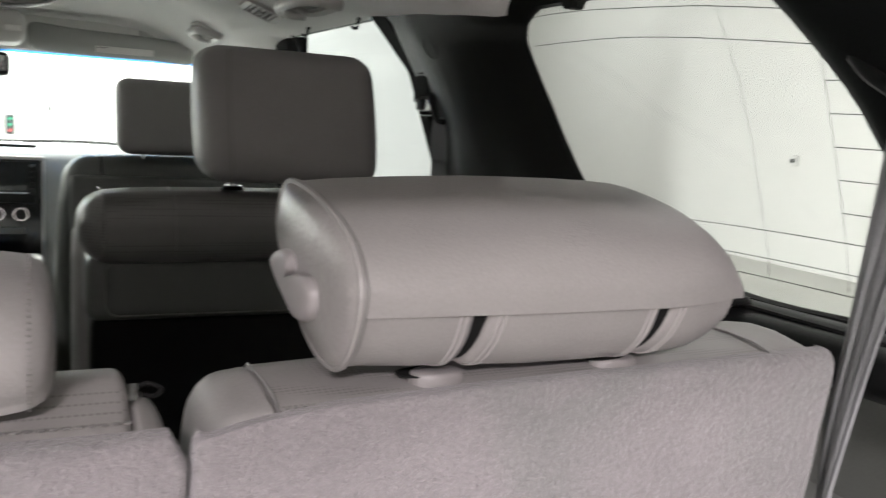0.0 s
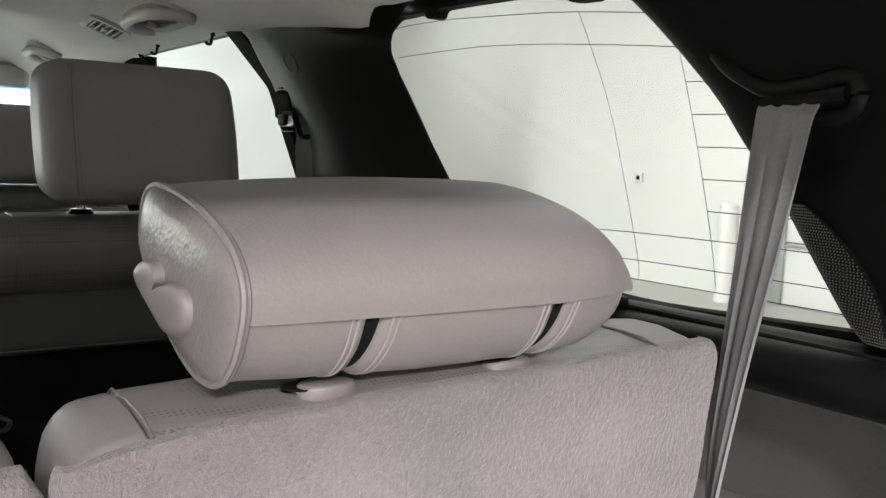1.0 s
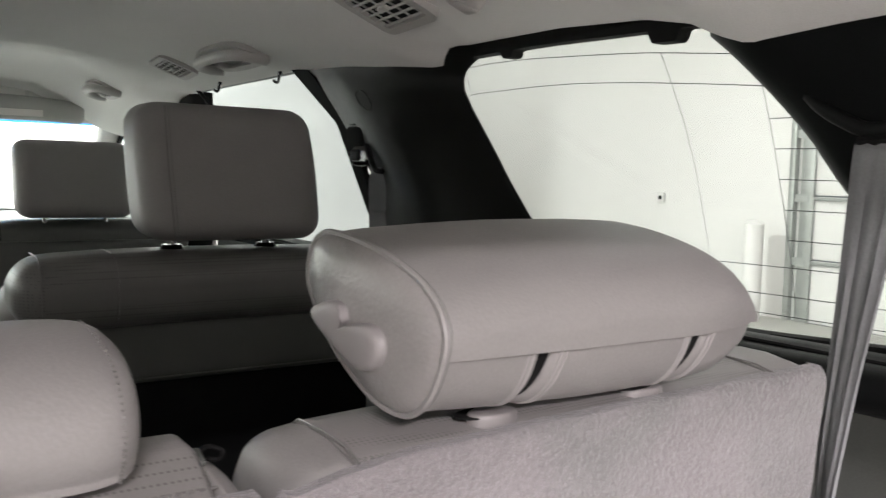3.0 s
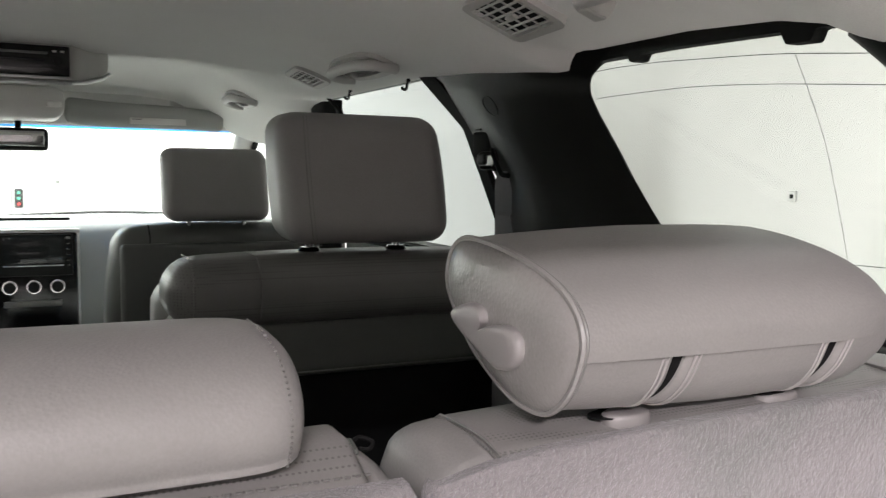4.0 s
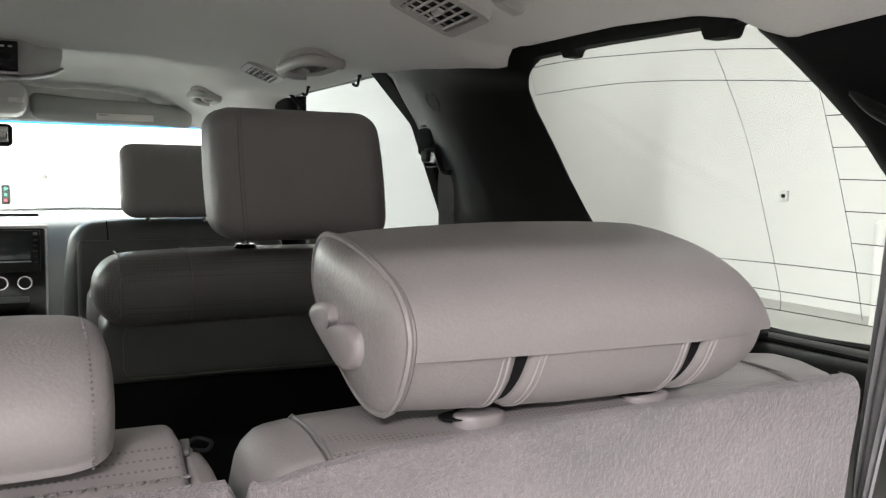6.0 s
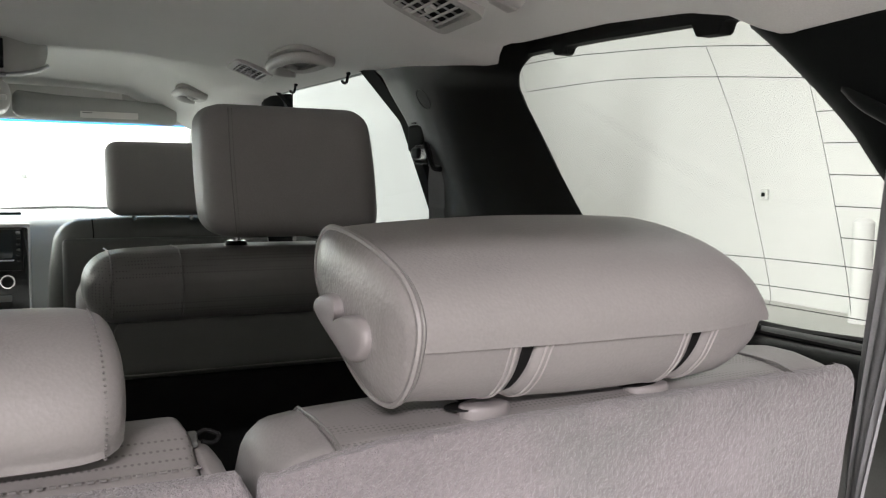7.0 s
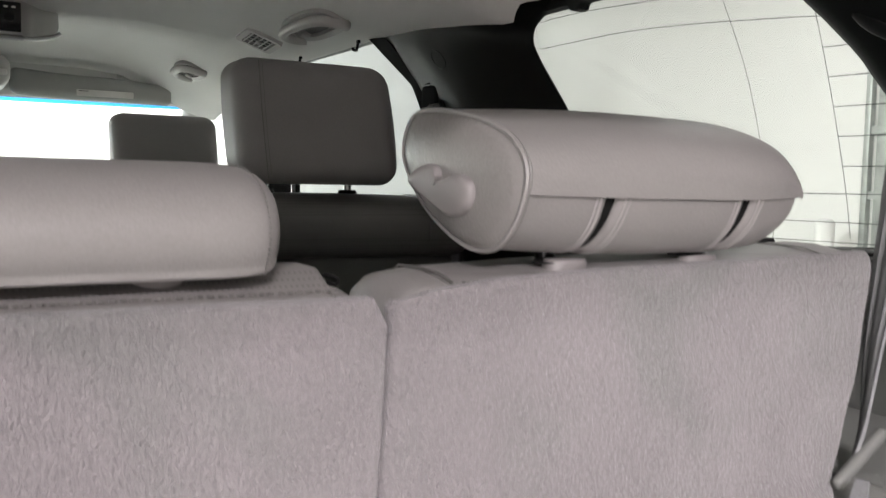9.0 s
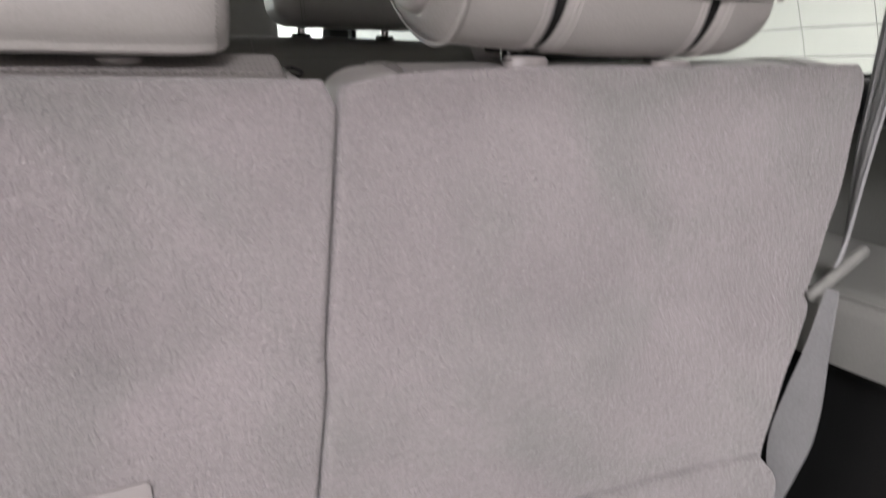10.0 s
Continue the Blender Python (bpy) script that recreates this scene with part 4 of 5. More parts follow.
def back_section(x0, x1, top, yb, yf, z0=0.87, round_l=0.004, round_r=0.004, dome=0.006):
    """Part of an upholstered backrest: x0(z), x1(z) its sides, top(x) the height of its rear edge."""
    def ring(s, inset):
        out = []
        xm = lerp(x0(1.38), x1(1.38), s)
        zt = top(xm)
        prof = [(yb, z0), (yb, lerp(z0, zt, 0.5)), (yb, zt - 0.014), (yb + 0.0005, zt - 0.005), (yb + 0.004, zt - 0.0005), (yb + 0.012, zt + 0.002), (lerp(yb, yf, 0.35), zt + dome), (lerp(yb, yf, 0.6), zt + dome), (yf - 0.026, zt + dome * 0.4), (yf - 0.012, zt - 0.005), (yf - 0.003, zt - 0.018), (yf, zt - 0.04), (yf, lerp(z0, zt, 0.5)), (yf, z0)]
        ym = (yb + yf) / 2
        for y, z in prof:
            k = min(1.0, inset / max(0.001, abs(y - ym)))
            y2 = y + (ym - y) * k * 0.9
            z2 = z - inset * (1.0 if z > zt - 0.03 else 0.0)
            out.append(Vector((lerp(x0(z2), x1(z2), s), y2, z2)))
        return out
    w = abs(x1(1.38) - x0(1.38))
    rows = []
    for i in range(6):
        a = math.pi / 2 * i / 5
        rows.append((round_l * (1 - math.cos(a)) / w, round_l * (1 - math.sin(a))))
    for i in range(1, 12):
        rows.append((lerp(round_l / w, 1 - round_r / w, i / 12), 0.0))
    for i in range(5, -1, -1):
        a = math.pi / 2 * i / 5
        rows.append((1 - round_r * (1 - math.cos(a)) / w, round_r * (1 - math.sin(a))))
    return loft([ring(s, d) for s, d in rows])


def seat_third_row(t):
    """Bring a drawn third-row seat to its size and place."""
    k = 0.963
    t.location = Vector((0.3745, -0.8515, 1.447)) + (t.location - Vector((0.373, -0.857, 1.4425))) * k
    t.scale = (k, k, k)


def third_row_right():
    t = thing("third_row_seat", "raised grey third-row seat with carpeted back and folding headrest", "car seat", (0.38, -0.78, 0.75), "third row seats")
    side = lambda z: along([(0.85, 0.562), (1.051, 0.564), (1.125, 0.578), (1.192, 0.598), (1.227, 0.611), (1.28, 0.626), (1.321, 0.635), (1.362, 0.642), (1.42, 0.647)], z)
    right = lambda z: side(z) - corner(z, 1.405, 0.024)
    left = lambda z: 0.1475 - 0.018 * (1.37 - z) / 0.3 + corner(z, 1.388, 0.018)
    top = lambda x: along([(0.14, 1.380), (0.165, 1.387), (0.196, 1.391), (0.29, 1.395), (0.444, 1.398), (0.596, 1.402), (0.66, 1.405)], x)
    bm = pad(left, right, 0.86, top, -0.842, 0.010, r=0.008, nv=110, ledge=(1.176, 0.05, 0.010))
    bm.normal_update()
    fibres = carpet_nap(bm, 26000, 3)
    back = part("carpet_back", bm, CARPET, t, "carpeted rear face")
    tagged(part("carpet_nap", fibres, CARPET, back, smooth=False), kind="stuff")
    z_in = lambda x: top(x) - 0.003
    part("backrest", back_section(lambda z: 0.1965, lambda z: 0.577 - 0.25 * max(0, 1.30 - z) * 0.3, z_in, -0.834, -0.715, round_l=0.0025, round_r=0.0025), LEATHER_HOLED, t, "perforated leather backrest")
    part("side_bolster", back_section(lambda z: 0.156, lambda z: 0.1955, lambda x: z_in(x) - 0.0005, -0.833, -0.716, round_l=0.022, round_r=0.0025, dome=0.0065), LEATHER, t)
    part("outer_bolster", back_section(lambda z: 0.578 - 0.25 * max(0, 1.30 - z) * 0.3, lambda z: side(z) - 0.006, z_in, -0.833, -0.716, round_l=0.0025, round_r=0.022, dome=0.0065), LEATHER, t)
    part("hinge_flap", pad(lambda z: 0.17, lambda z: 0.576 - 0.024 * max(0.0, min(1.0, (z - 1.016) / 0.024)), 0.80, lambda x: lerp(1.022, 1.043, min(1.0, (x - 0.17) / 0.32)), -0.853, 0.012, 0.005, 30, 20), CARPET, t, "folded carpet flap")
    # headrest
    prof = [(-0.866, 1.450), (-0.868, 1.467), (-0.857, 1.483), (-0.835, 1.495), (-0.795, 1.506), (-0.745, 1.513), (-0.713, 1.512), (-0.695, 1.498), (-0.693, 1.474), (-0.725, 1.441), (-0.765, 1.420), (-0.800, 1.410), (-0.832, 1.412), (-0.854, 1.428)]
    centre = Vector((0, -0.78, 1.462))
    cover = smooth_line([(0, *p) for p in prof[:9]], 6)
    cover_in = [centre + (p - centre) * 0.90 for p in cover]

    crown = [(0.236, 0.0), (0.255, 0.04), (0.29, 0.085), (0.33, 0.12), (0.37, 0.147), (0.44, 0.140), (0.47, 0.10), (0.495, 0.085), (0.518, 0.0)]
    deep = [(0.40, 1.0), (0.44, 1.015), (0.465, 0.995), (0.485, 0.945), (0.495, 0.865), (0.503, 0.76), (0.51, 0.62), (0.516, 0.43), (0.5195, 0.25)]
    tall = [(0.44, 1.0), (0.465, 1.015), (0.485, 1.005), (0.495, 0.965), (0.503, 0.875), (0.51, 0.73), (0.516, 0.50), (0.5195, 0.27)]

    def head_ring(ring, x, k, shear=0.0):
        """The section at x; shear pulls its underside sideways."""
        tip = max(0.0, min(1.0, (x - 0.449) / 0.071))
        cy, cz = lerp(centre.y, -0.852, tip), lerp(centre.z, 1.450, tip)
        ky, kz, c = along(deep, x) * k, along(tall, x) * k, along(crown, x)
        return [Vector((x + shear * max(0.0, min(1.0, (1.4492 - p.z) / 0.037)), cy + (p.y - cy) * ky, cz + (p.z - cz) * (kz + c))) for p in ring]

    xs = [(0.2285, 0.988), (0.232, 0.998), (0.238, 1.0)] + [(x, 1.0) for x in (0.255, 0.275, 0.30, 0.33, 0.36, 0.39, 0.42, 0.44, 0.453, 0.465, 0.475, 0.485, 0.491, 0.497, 0.502, 0.506, 0.510, 0.513, 0.516, 0.518, 0.5195)]
    ring = cover + cover_in[::-1]
    h = part("headrest", loft([head_ring(ring, x, k) for x, k in xs]), LEATHER, t, "grey leather headrest with a flap over three lower sections")
    lower = smooth_line([(0, *p) for p in (prof[8:] + [(-0.8655, 1.4492)])], 6)
    for x0, x1 in ((0.232, 0.3055), (0.3150, 0.4435), (0.4530, 0.511)):
        body = lower + [centre + Vector((0, 0.02, 0.0)), centre + Vector((0, -0.02, 0.0))]
        near = -0.003 if x0 > 0.25 else 0.0
        steps = [(x0, 0.905, near), (x0 + 0.0012, 0.928, near), (x0 + 0.003, 0.944, near), (x0 + 0.006, 0.954, near), (x0 + 0.011, 0.960, near * 0.6), (lerp(x0, x1, 0.35), 0.968, 0.0), (lerp(x0, x1, 0.65), 0.968, 0.0),
                 (x1 - 0.010, 0.960, 0.0), (x1 - 0.005, 0.952, 0.0), (x1 - 0.002, 0.94, 0.0), (x1 - 0.0005, 0.92, 0.0), (x1, 0.89, 0.0)]
        if x0 < 0.25:
            steps[:5] = [(0.2295, 0.992, 0.0), (0.234, 0.985, 0.0), (0.246, 0.970, 0.0)]
        part("lower_section", loft([head_ring(body, x, k, sh) for x, k, sh in steps]), LEATHER, h)
        edges = ([] if x0 < 0.25 else [(x0, 1)]) + ([] if x1 > 0.5 else [(x1, -1)])
        for xe, side in edges:
            for off, r in ((0.0065, 0.0010), (0.0105, 0.0008)):
                part("stitching", tube(head_ring(lower, xe + side * off, 0.9575 if off < 0.01 else 0.961, near if side > 0 else 0.0), r, 5), STITCH, h)
    full = smooth_line([(0, *p) for p in prof], 5, loop=True)
    part("core", loft([head_ring(full, x, 0.90) for x in (0.238, 0.30, 0.44, 0.48)]), RUBBER, h, "dark core seen in the slits")
    cap = [(0.2315, 0.992), (0.2285, 0.965), (0.2245, 0.84), (0.2215, 0.58), (0.2205, 0.25)]
    part("end_cap", loft([head_ring(full, x, k) for x, k in cap]), LEATHER_CREASED, h, "creased leather end cap")
    # Dark line that paints the seam's shade beside the piping.
    part("seam", tube(head_ring(full, 0.2325, 1.0), 0.0012, 6, loop=True, axis=(1, 0, 0)), THREAD_SEAM_SHADE, h)
    part("piping", tube(head_ring(full, 0.2295, 1.0), 0.0021, 6, loop=True, axis=(1, 0, 0)), LEATHER, h)
    boot = smooth_line([(0, y, z) for y, z in ((-0.721, 1.459), (-0.731, 1.466), (-0.752, 1.471), (-0.767, 1.469), (-0.771, 1.461), (-0.766, 1.455), (-0.778, 1.459), (-0.803, 1.463), (-0.816, 1.457), (-0.817, 1.446), (-0.808, 1.436), (-0.789, 1.432), (-0.766, 1.439), (-0.736, 1.450))], 4, loop=True)
    mid = Vector((0, -0.776, 1.452))
    part("lever", loft([[Vector((x, mid.y + (p.y - mid.y) * k, mid.z + (p.z - mid.z) * k)) for p in boot] for x, k in ((0.227, 1.0), (0.2195, 1.0), (0.2165, 0.97), (0.2145, 0.89), (0.2135, 0.72))]), LEVER, h, "grey release lever")
    for x in (0.303, 0.441):
        oval = [Vector((0.019 * math.cos(a), 0.0115 * math.sin(a), 0)) for a in np.linspace(0, 2 * math.pi, 28)[:-1]]
        guide = [(1.390, 1.0), (1.4035, 1.0), (1.4055, 0.95), (1.4065, 0.85), (1.4068, 0.3)]
        part("post_guide", loft([[Vector((x, -0.816, z - 0.0045)) + p * k for p in oval] for z, k in guide]), LEVER, t, "grey headrest post guide")
        # Thin black plate on the seat top paints the shade of the gap.
        part("gap_shade", plate([Vector((x - 0.008, -0.812, top(x) + 0.0036)) + p * 1.0 for p in oval], (0, 0, 0.001)), RUBBER, t, "black plate painting the shade of the gap at the post guide")
        bm = bmesh.new()
        disc(bm, (x, -0.79, 1.38), (0, 0, 1), 0.008, 0.06)
        part("post", bm, BLACK_GLOSS, t)
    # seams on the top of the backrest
    part("seam", tube([(0.196, -0.8335, 1.3895), (0.196, -0.815, 1.3945), (0.196, -0.785, 1.3955), (0.196, -0.75, 1.394), (0.196, -0.725, 1.380)], 0.0009, 6), THREAD_SEAM_SHADE, t)
    part("seam", tube([(0.577, -0.8335, 1.400), (0.577, -0.815, 1.4045), (0.577, -0.785, 1.4055), (0.577, -0.75, 1.404), (0.577, -0.725, 1.390)], 0.0009, 6), THREAD_SEAM_SHADE, t)
    part("stitching", stitches([((lerp(0.20, 0.575, k / 70), -0.829, top(lerp(0.20, 0.575, k / 70)) - 0.0022), (lerp(0.20, 0.575, (k + 0.5) / 70), -0.829, top(lerp(0.20, 0.575, k / 70)) - 0.0022)) for k in range(70)], 0.0006), THREAD_SEAM_SHADE, t)
    settle(t)
    seat_third_row(t)


third_row_right()


def third_row_left():
    t = thing("third_row_seat", "raised grey wide third-row seat with carpeted back and low headrest", "car seat", (-0.24, -0.78, 0.75), "third row seats")
    left = lambda z: -0.62
    right = lambda z: 0.1455 - 0.018 * (1.37 - z) / 0.3 - along([(1.365, 0.0), (1.385, 0.0125)], z)
    top = lambda x: 1.383
    bm = pad(left, right, 0.86, top, -0.844, 0.010, r=0.008, nu=90, nv=110, seed=5.0, ledge=(1.178, 0.03, 0.009))
    bm.normal_update()
    fibres = carpet_nap(bm, 30000, 4)
    back = part("carpet_back", bm, CARPET, t, "carpeted rear face")
    tagged(part("carpet_nap", fibres, CARPET, back, smooth=False), kind="stuff")
    part("backrest", back_section(lambda z: -0.61, lambda z: 0.118, lambda x: 1.381, -0.836, -0.705, round_r=0.008, dome=0.018), LEATHER_HOLED, t, "perforated leather backrest")
    part("side_bolster", back_section(lambda z: 0.1185, lambda z: 0.138, lambda x: 1.380 - 0.25 * max(0, x - 0.122), -0.834, -0.722, round_r=0.014), LEATHER, t)
    part("strap_tab", cushion((0.121, -0.775, 1.3865), (0.007, 0.026, 0.004), 0.0018, 5, lambda v: (v.x + 0.003 * math.sin(v.y * 60), v.y, v.z + 0.002 * math.cos(v.y * 45))), CLOTH, t, "grey cloth pull tab")
    part("strap_loop", tube(smooth_line([(0.124, -0.768, 1.388), (0.131, -0.764, 1.390), (0.139, -0.767, 1.387), (0.135, -0.772, 1.384), (0.127, -0.774, 1.386)], 6), 0.0014, 8), RUBBER, t, "black cord loop")

    ring = smooth_line([(0, -0.052, -0.035), (0, -0.066, -0.027), (0, -0.073, -0.010), (0, -0.070, 0.008), (0, -0.057, 0.024), (0, -0.034, 0.035), (0, 0.0, 0.041), (0, 0.045, 0.041), (0, 0.078, 0.030), (0, 0.090, 0.006), (0, 0.080, -0.020), (0, 0.05, -0.032)], 5, loop=True)
    rows = [(-0.300, 0.70), (-0.297, 0.85), (-0.288, 0.95), (-0.27, 0.99), (-0.20, 1.0), (-0.10, 1.01), (0.0, 1.0), (0.040, 0.995), (0.054, 0.98), (0.062, 0.955), (0.068, 0.92), (0.073, 0.86), (0.0765, 0.77), (0.0785, 0.62), (0.0795, 0.35)]
    h = part("headrest", loft([[(x, -0.768 + p.y * k, 1.429 + 0.92 * p.z * k) for p in ring] for x, k in rows]), LEATHER, t)
    for i in range(0, len(ring)):
        p, q = ring[i], ring[(i + 1) % len(ring)]
        if p.y < 0.03 and (q - p).length > 0.0005:
            n = max(1, int((q - p).length / 0.0045))
            for k in range(n):
                a, b = p.lerp(q, (k + 0.3) / n), p.lerp(q, (k + 0.6) / n)
                STITCHES.append(((0.066, -0.768 + a.y * 0.955, 1.429 + 0.878 * a.z), (0.066, -0.768 + b.y * 0.955, 1.429 + 0.878 * b.z)))
    part("stitching", stitches(STITCHES, 0.0008), THREAD_SEAM_SHADE, h)
    part("edge_stitching", stitches([((-0.60 + 0.0062 * k, -0.823, 1.3868), (-0.60 + 0.0062 * k + 0.0034, -0.823, 1.3868)) for k in range(116)], 0.0009), THREAD_SEAM_SHADE, t)
    for x in (-0.102, 0.008):
        oval = [Vector((0.021 * math.cos(a), 0.013 * math.sin(a), 0)) for a in np.linspace(0, 2 * math.pi, 28)[:-1]]
        part("post_guide", loft([[Vector((x, -0.797, z)) + p * k for p in oval] for z, k in ((1.380, 0.8), (1.392, 0.8), (1.395, 0.75), (1.3965, 0.6), (1.397, 0.2))]), LEVER, t, "grey headrest post guide")
    bezel = rounded([(-0.064, -0.852, 1.011), (-0.064, -0.852, 1.1095), (0.010, -0.852, 1.1175), (0.010, -0.852, 1.011)], 0.006, 4)
    inner = [Vector((-0.027, -0.852, 1.061)) + (p - Vector((-0.027, -0.852, 1.061))) * 0.72 for p in bezel]
    p = part("latch_bezel", plate(bezel, (0, 0.008, 0), inner), LEVER, t, "grey folding latch bezel")
    part("pull_strap", bevelled(-0.052, -0.003, -0.848, -0.844, 1.021, 1.098, 0.003), CLOTH, p)
    settle(t)
    seat_third_row(t)


third_row_left()

# ---- overhead things ----
def on_roof(x, y, dz=0.0):
    """The pose of a thing fixed to the headliner at x, y: its own z points into the cabin."""
    e = 0.02
    n = Vector(((roof_z(x + e, y) - roof_z(x - e, y)) / (2 * e), (roof_z(x, y + e) - roof_z(x, y - e)) / (2 * e), -1)).normalized()
    fwd = Vector((0, 1, 0))
    side = fwd.cross(n).normalized()
    fwd = n.cross(side)
    m = Matrix((side, fwd, n)).transposed().to_4x4()
    return Matrix.Translation((x, y, roof_z(x, y) - dz)) @ m


def air_vent(x, y, sx, sy, bars_x, bars_y, turn=0.0):
    t = thing("ceiling_vent", "grey square air vent with slats in the headliner", "air vent", (0, 0, 0), "headliner air vents")
    rim_o = rounded([(-sx / 2, -sy / 2, -0.004), (sx / 2, -sy / 2, -0.004), (sx / 2, sy / 2, -0.004), (-sx / 2, sy / 2, -0.004)], 0.018, 5)
    rim_i = rounded([(-sx / 2 + 0.013, -sy / 2 + 0.013, -0.004), (sx / 2 - 0.013, -sy / 2 + 0.013, -0.004), (sx / 2 - 0.013, sy / 2 - 0.013, -0.004), (-sx / 2 + 0.013, sy / 2 - 0.013, -0.004)], 0.008, 5)
    part("frame", plate(rim_o, (0, 0, 0.0125), rim_i), LIGHT_PLASTIC, t)
    # No hole behind the slats: a flat black plate paints the duct's shade.
    bm = bmesh.new()
    box(bm, -sx / 2 + 0.012, sx / 2 - 0.012, -sy / 2 + 0.012, sy / 2 - 0.012, 0.0008, 0.002)
    part("backing", bm, BLACK, t, "black plate painting the shade inside the duct", smooth=False)
    w, h = sx - 0.026, sy - 0.026
    for i in range(bars_x):
        xx = -w / 2 + w * (i + 0.5) / bars_x
        part("slat", bevelled(xx - w / bars_x * 0.16, xx + w / bars_x * 0.16, -h / 2, h / 2, 0.0050, 0.0075, 0.0008, 1), LIGHT_PLASTIC, t)
    for i in range(bars_y):
        yy = -h / 2 + h * (i + 0.5) / bars_y
        part("vane", bevelled(-w / 2, w / 2, yy - 0.0016, yy + 0.0016, 0.0022, 0.0045, 0.0006, 1), LIGHT_PLASTIC, t)
    part("tab", cushion((0, 0, 0.009), (0.010, 0.024, 0.006), 0.0025, 3), LIGHT_PLASTIC, t)
    t.matrix_world = on_roof(x, y) @ pose(0, 0, 0, 0, 0, turn)
    return t


air_vent(0.536, -0.268, 0.100, 0.135, 6, 4, 4)
air_vent(0.532, 0.612, 0.085, 0.125, 5, 4, 4)


def grab_handle(x, y, length, bezel=True):
    t = thing("grab_handle", "light grey plastic grab handle on the headliner", "grab handle", (0, 0, 0), "headliner grab handles")
    if bezel:
        o = [Vector((0.042 * math.copysign(abs(math.cos(a)) ** 0.7, math.cos(a)), length / 2 * math.copysign(abs(math.sin(a)) ** 0.7, math.sin(a)), 0.0)) for a in np.linspace(0, 2 * math.pi, 49)[:-1]]
        i = [Vector((p.x * 0.66, p.y * 0.80, p.z)) for p in o]
        part("bezel", plate(o, (0, 0, 0.008), i), LIGHT_PLASTIC, t)
        part("recess", plate(i, (0, 0, 0.002)), LIGHT_PLASTIC, t)
        # Flat darker plate paints the shade a deep finger hollow would have.
        part("dish_shade", plate([Vector((p.x * 0.55, p.y * 0.72, 0.0022)) for p in o], (0, 0, 0.001)), GREY_PLASTIC, t, "darker plate painting the shade of the finger hollow")
        arch = smooth_line([(-0.030, -length * 0.44, 0.006), (-0.008, -length * 0.475, 0.013), (0.018, -length * 0.42, 0.019), (0.031, -length * 0.26, 0.022), (0.034, 0, 0.023), (0.031, length * 0.26, 0.022), (0.018, length * 0.42, 0.019), (-0.008, length * 0.475, 0.013), (-0.030, length * 0.44, 0.006)], 6)
        part("grip", tube(arch, 0.0105, 12), LIGHT_PLASTIC, t)
        for e in (-1, 1):
            part("hinge", cushion((-0.012, e * length * 0.30, 0.006), (0.020, 0.026, 0.012), 0.004, 4), LIGHT_PLASTIC, t)
    else:
        pts = smooth_line([(0.006, -length / 2, 0.004), (0.020, -length / 2 + 0.012, 0.014), (0.026, -length / 4, 0.019), (0.026, length / 4, 0.019), (0.020, length / 2 - 0.012, 0.014), (0.006, length / 2, 0.004)], 6)
        part("grip", tube(pts, 0.011, 12), LIGHT_PLASTIC, t)
        for s in (-1, 1):
            oval = [Vector((0.026 * math.cos(a), s * length / 2 + 0.024 * math.sin(a), 0)) for a in np.linspace(0, 2 * math.pi, 25)[:-1]]
            mid = Vector((0, s * length / 2, 0))
            part("foot", loft([[mid + (p - mid) * k + Vector((0, 0, z)) for p in oval] for z, k in ((0.0, 1.0), (0.008, 0.98), (0.014, 0.90), (0.018, 0.76), (0.020, 0.4))]), LIGHT_PLASTIC, t)
            part("cap", cushion((-0.004, s * length / 2 + 0.002, 0.018), (0.030, 0.022, 0.007), 0.003, 4), LIGHT_PLASTIC, t)
    t.matrix_world = on_roof(x, y)
    return t


grab_handle(0.548, 0.322, 0.240)
grab_handle(0.535, 1.27, 0.17)
grab_handle(0.552, -0.500, 0.155, bezel=False)


def coat_hook(y, z):
    t = thing("coat_hook", "small dark coat hook at the door's upper edge", "coat hook", (0.66, y, z), "coat hooks")
    part("hook", tube(smooth_line([(0.664, y, z + 0.014), (0.662, y, z + 0.004), (0.660, y - 0.002, z - 0.004), (0.656, y - 0.004, z - 0.007), (0.650, y - 0.006, z - 0.006), (0.648, y - 0.007, z - 0.002)], 4), 0.0030, 8), BLACK, t)
    part("base", cushion((0.664, y, z + 0.012), (0.008, 0.010, 0.008), 0.003, 3), BLACK, t)
    settle(t)


coat_hook(0.365, 1.735)
coat_hook(0.707, 1.741)


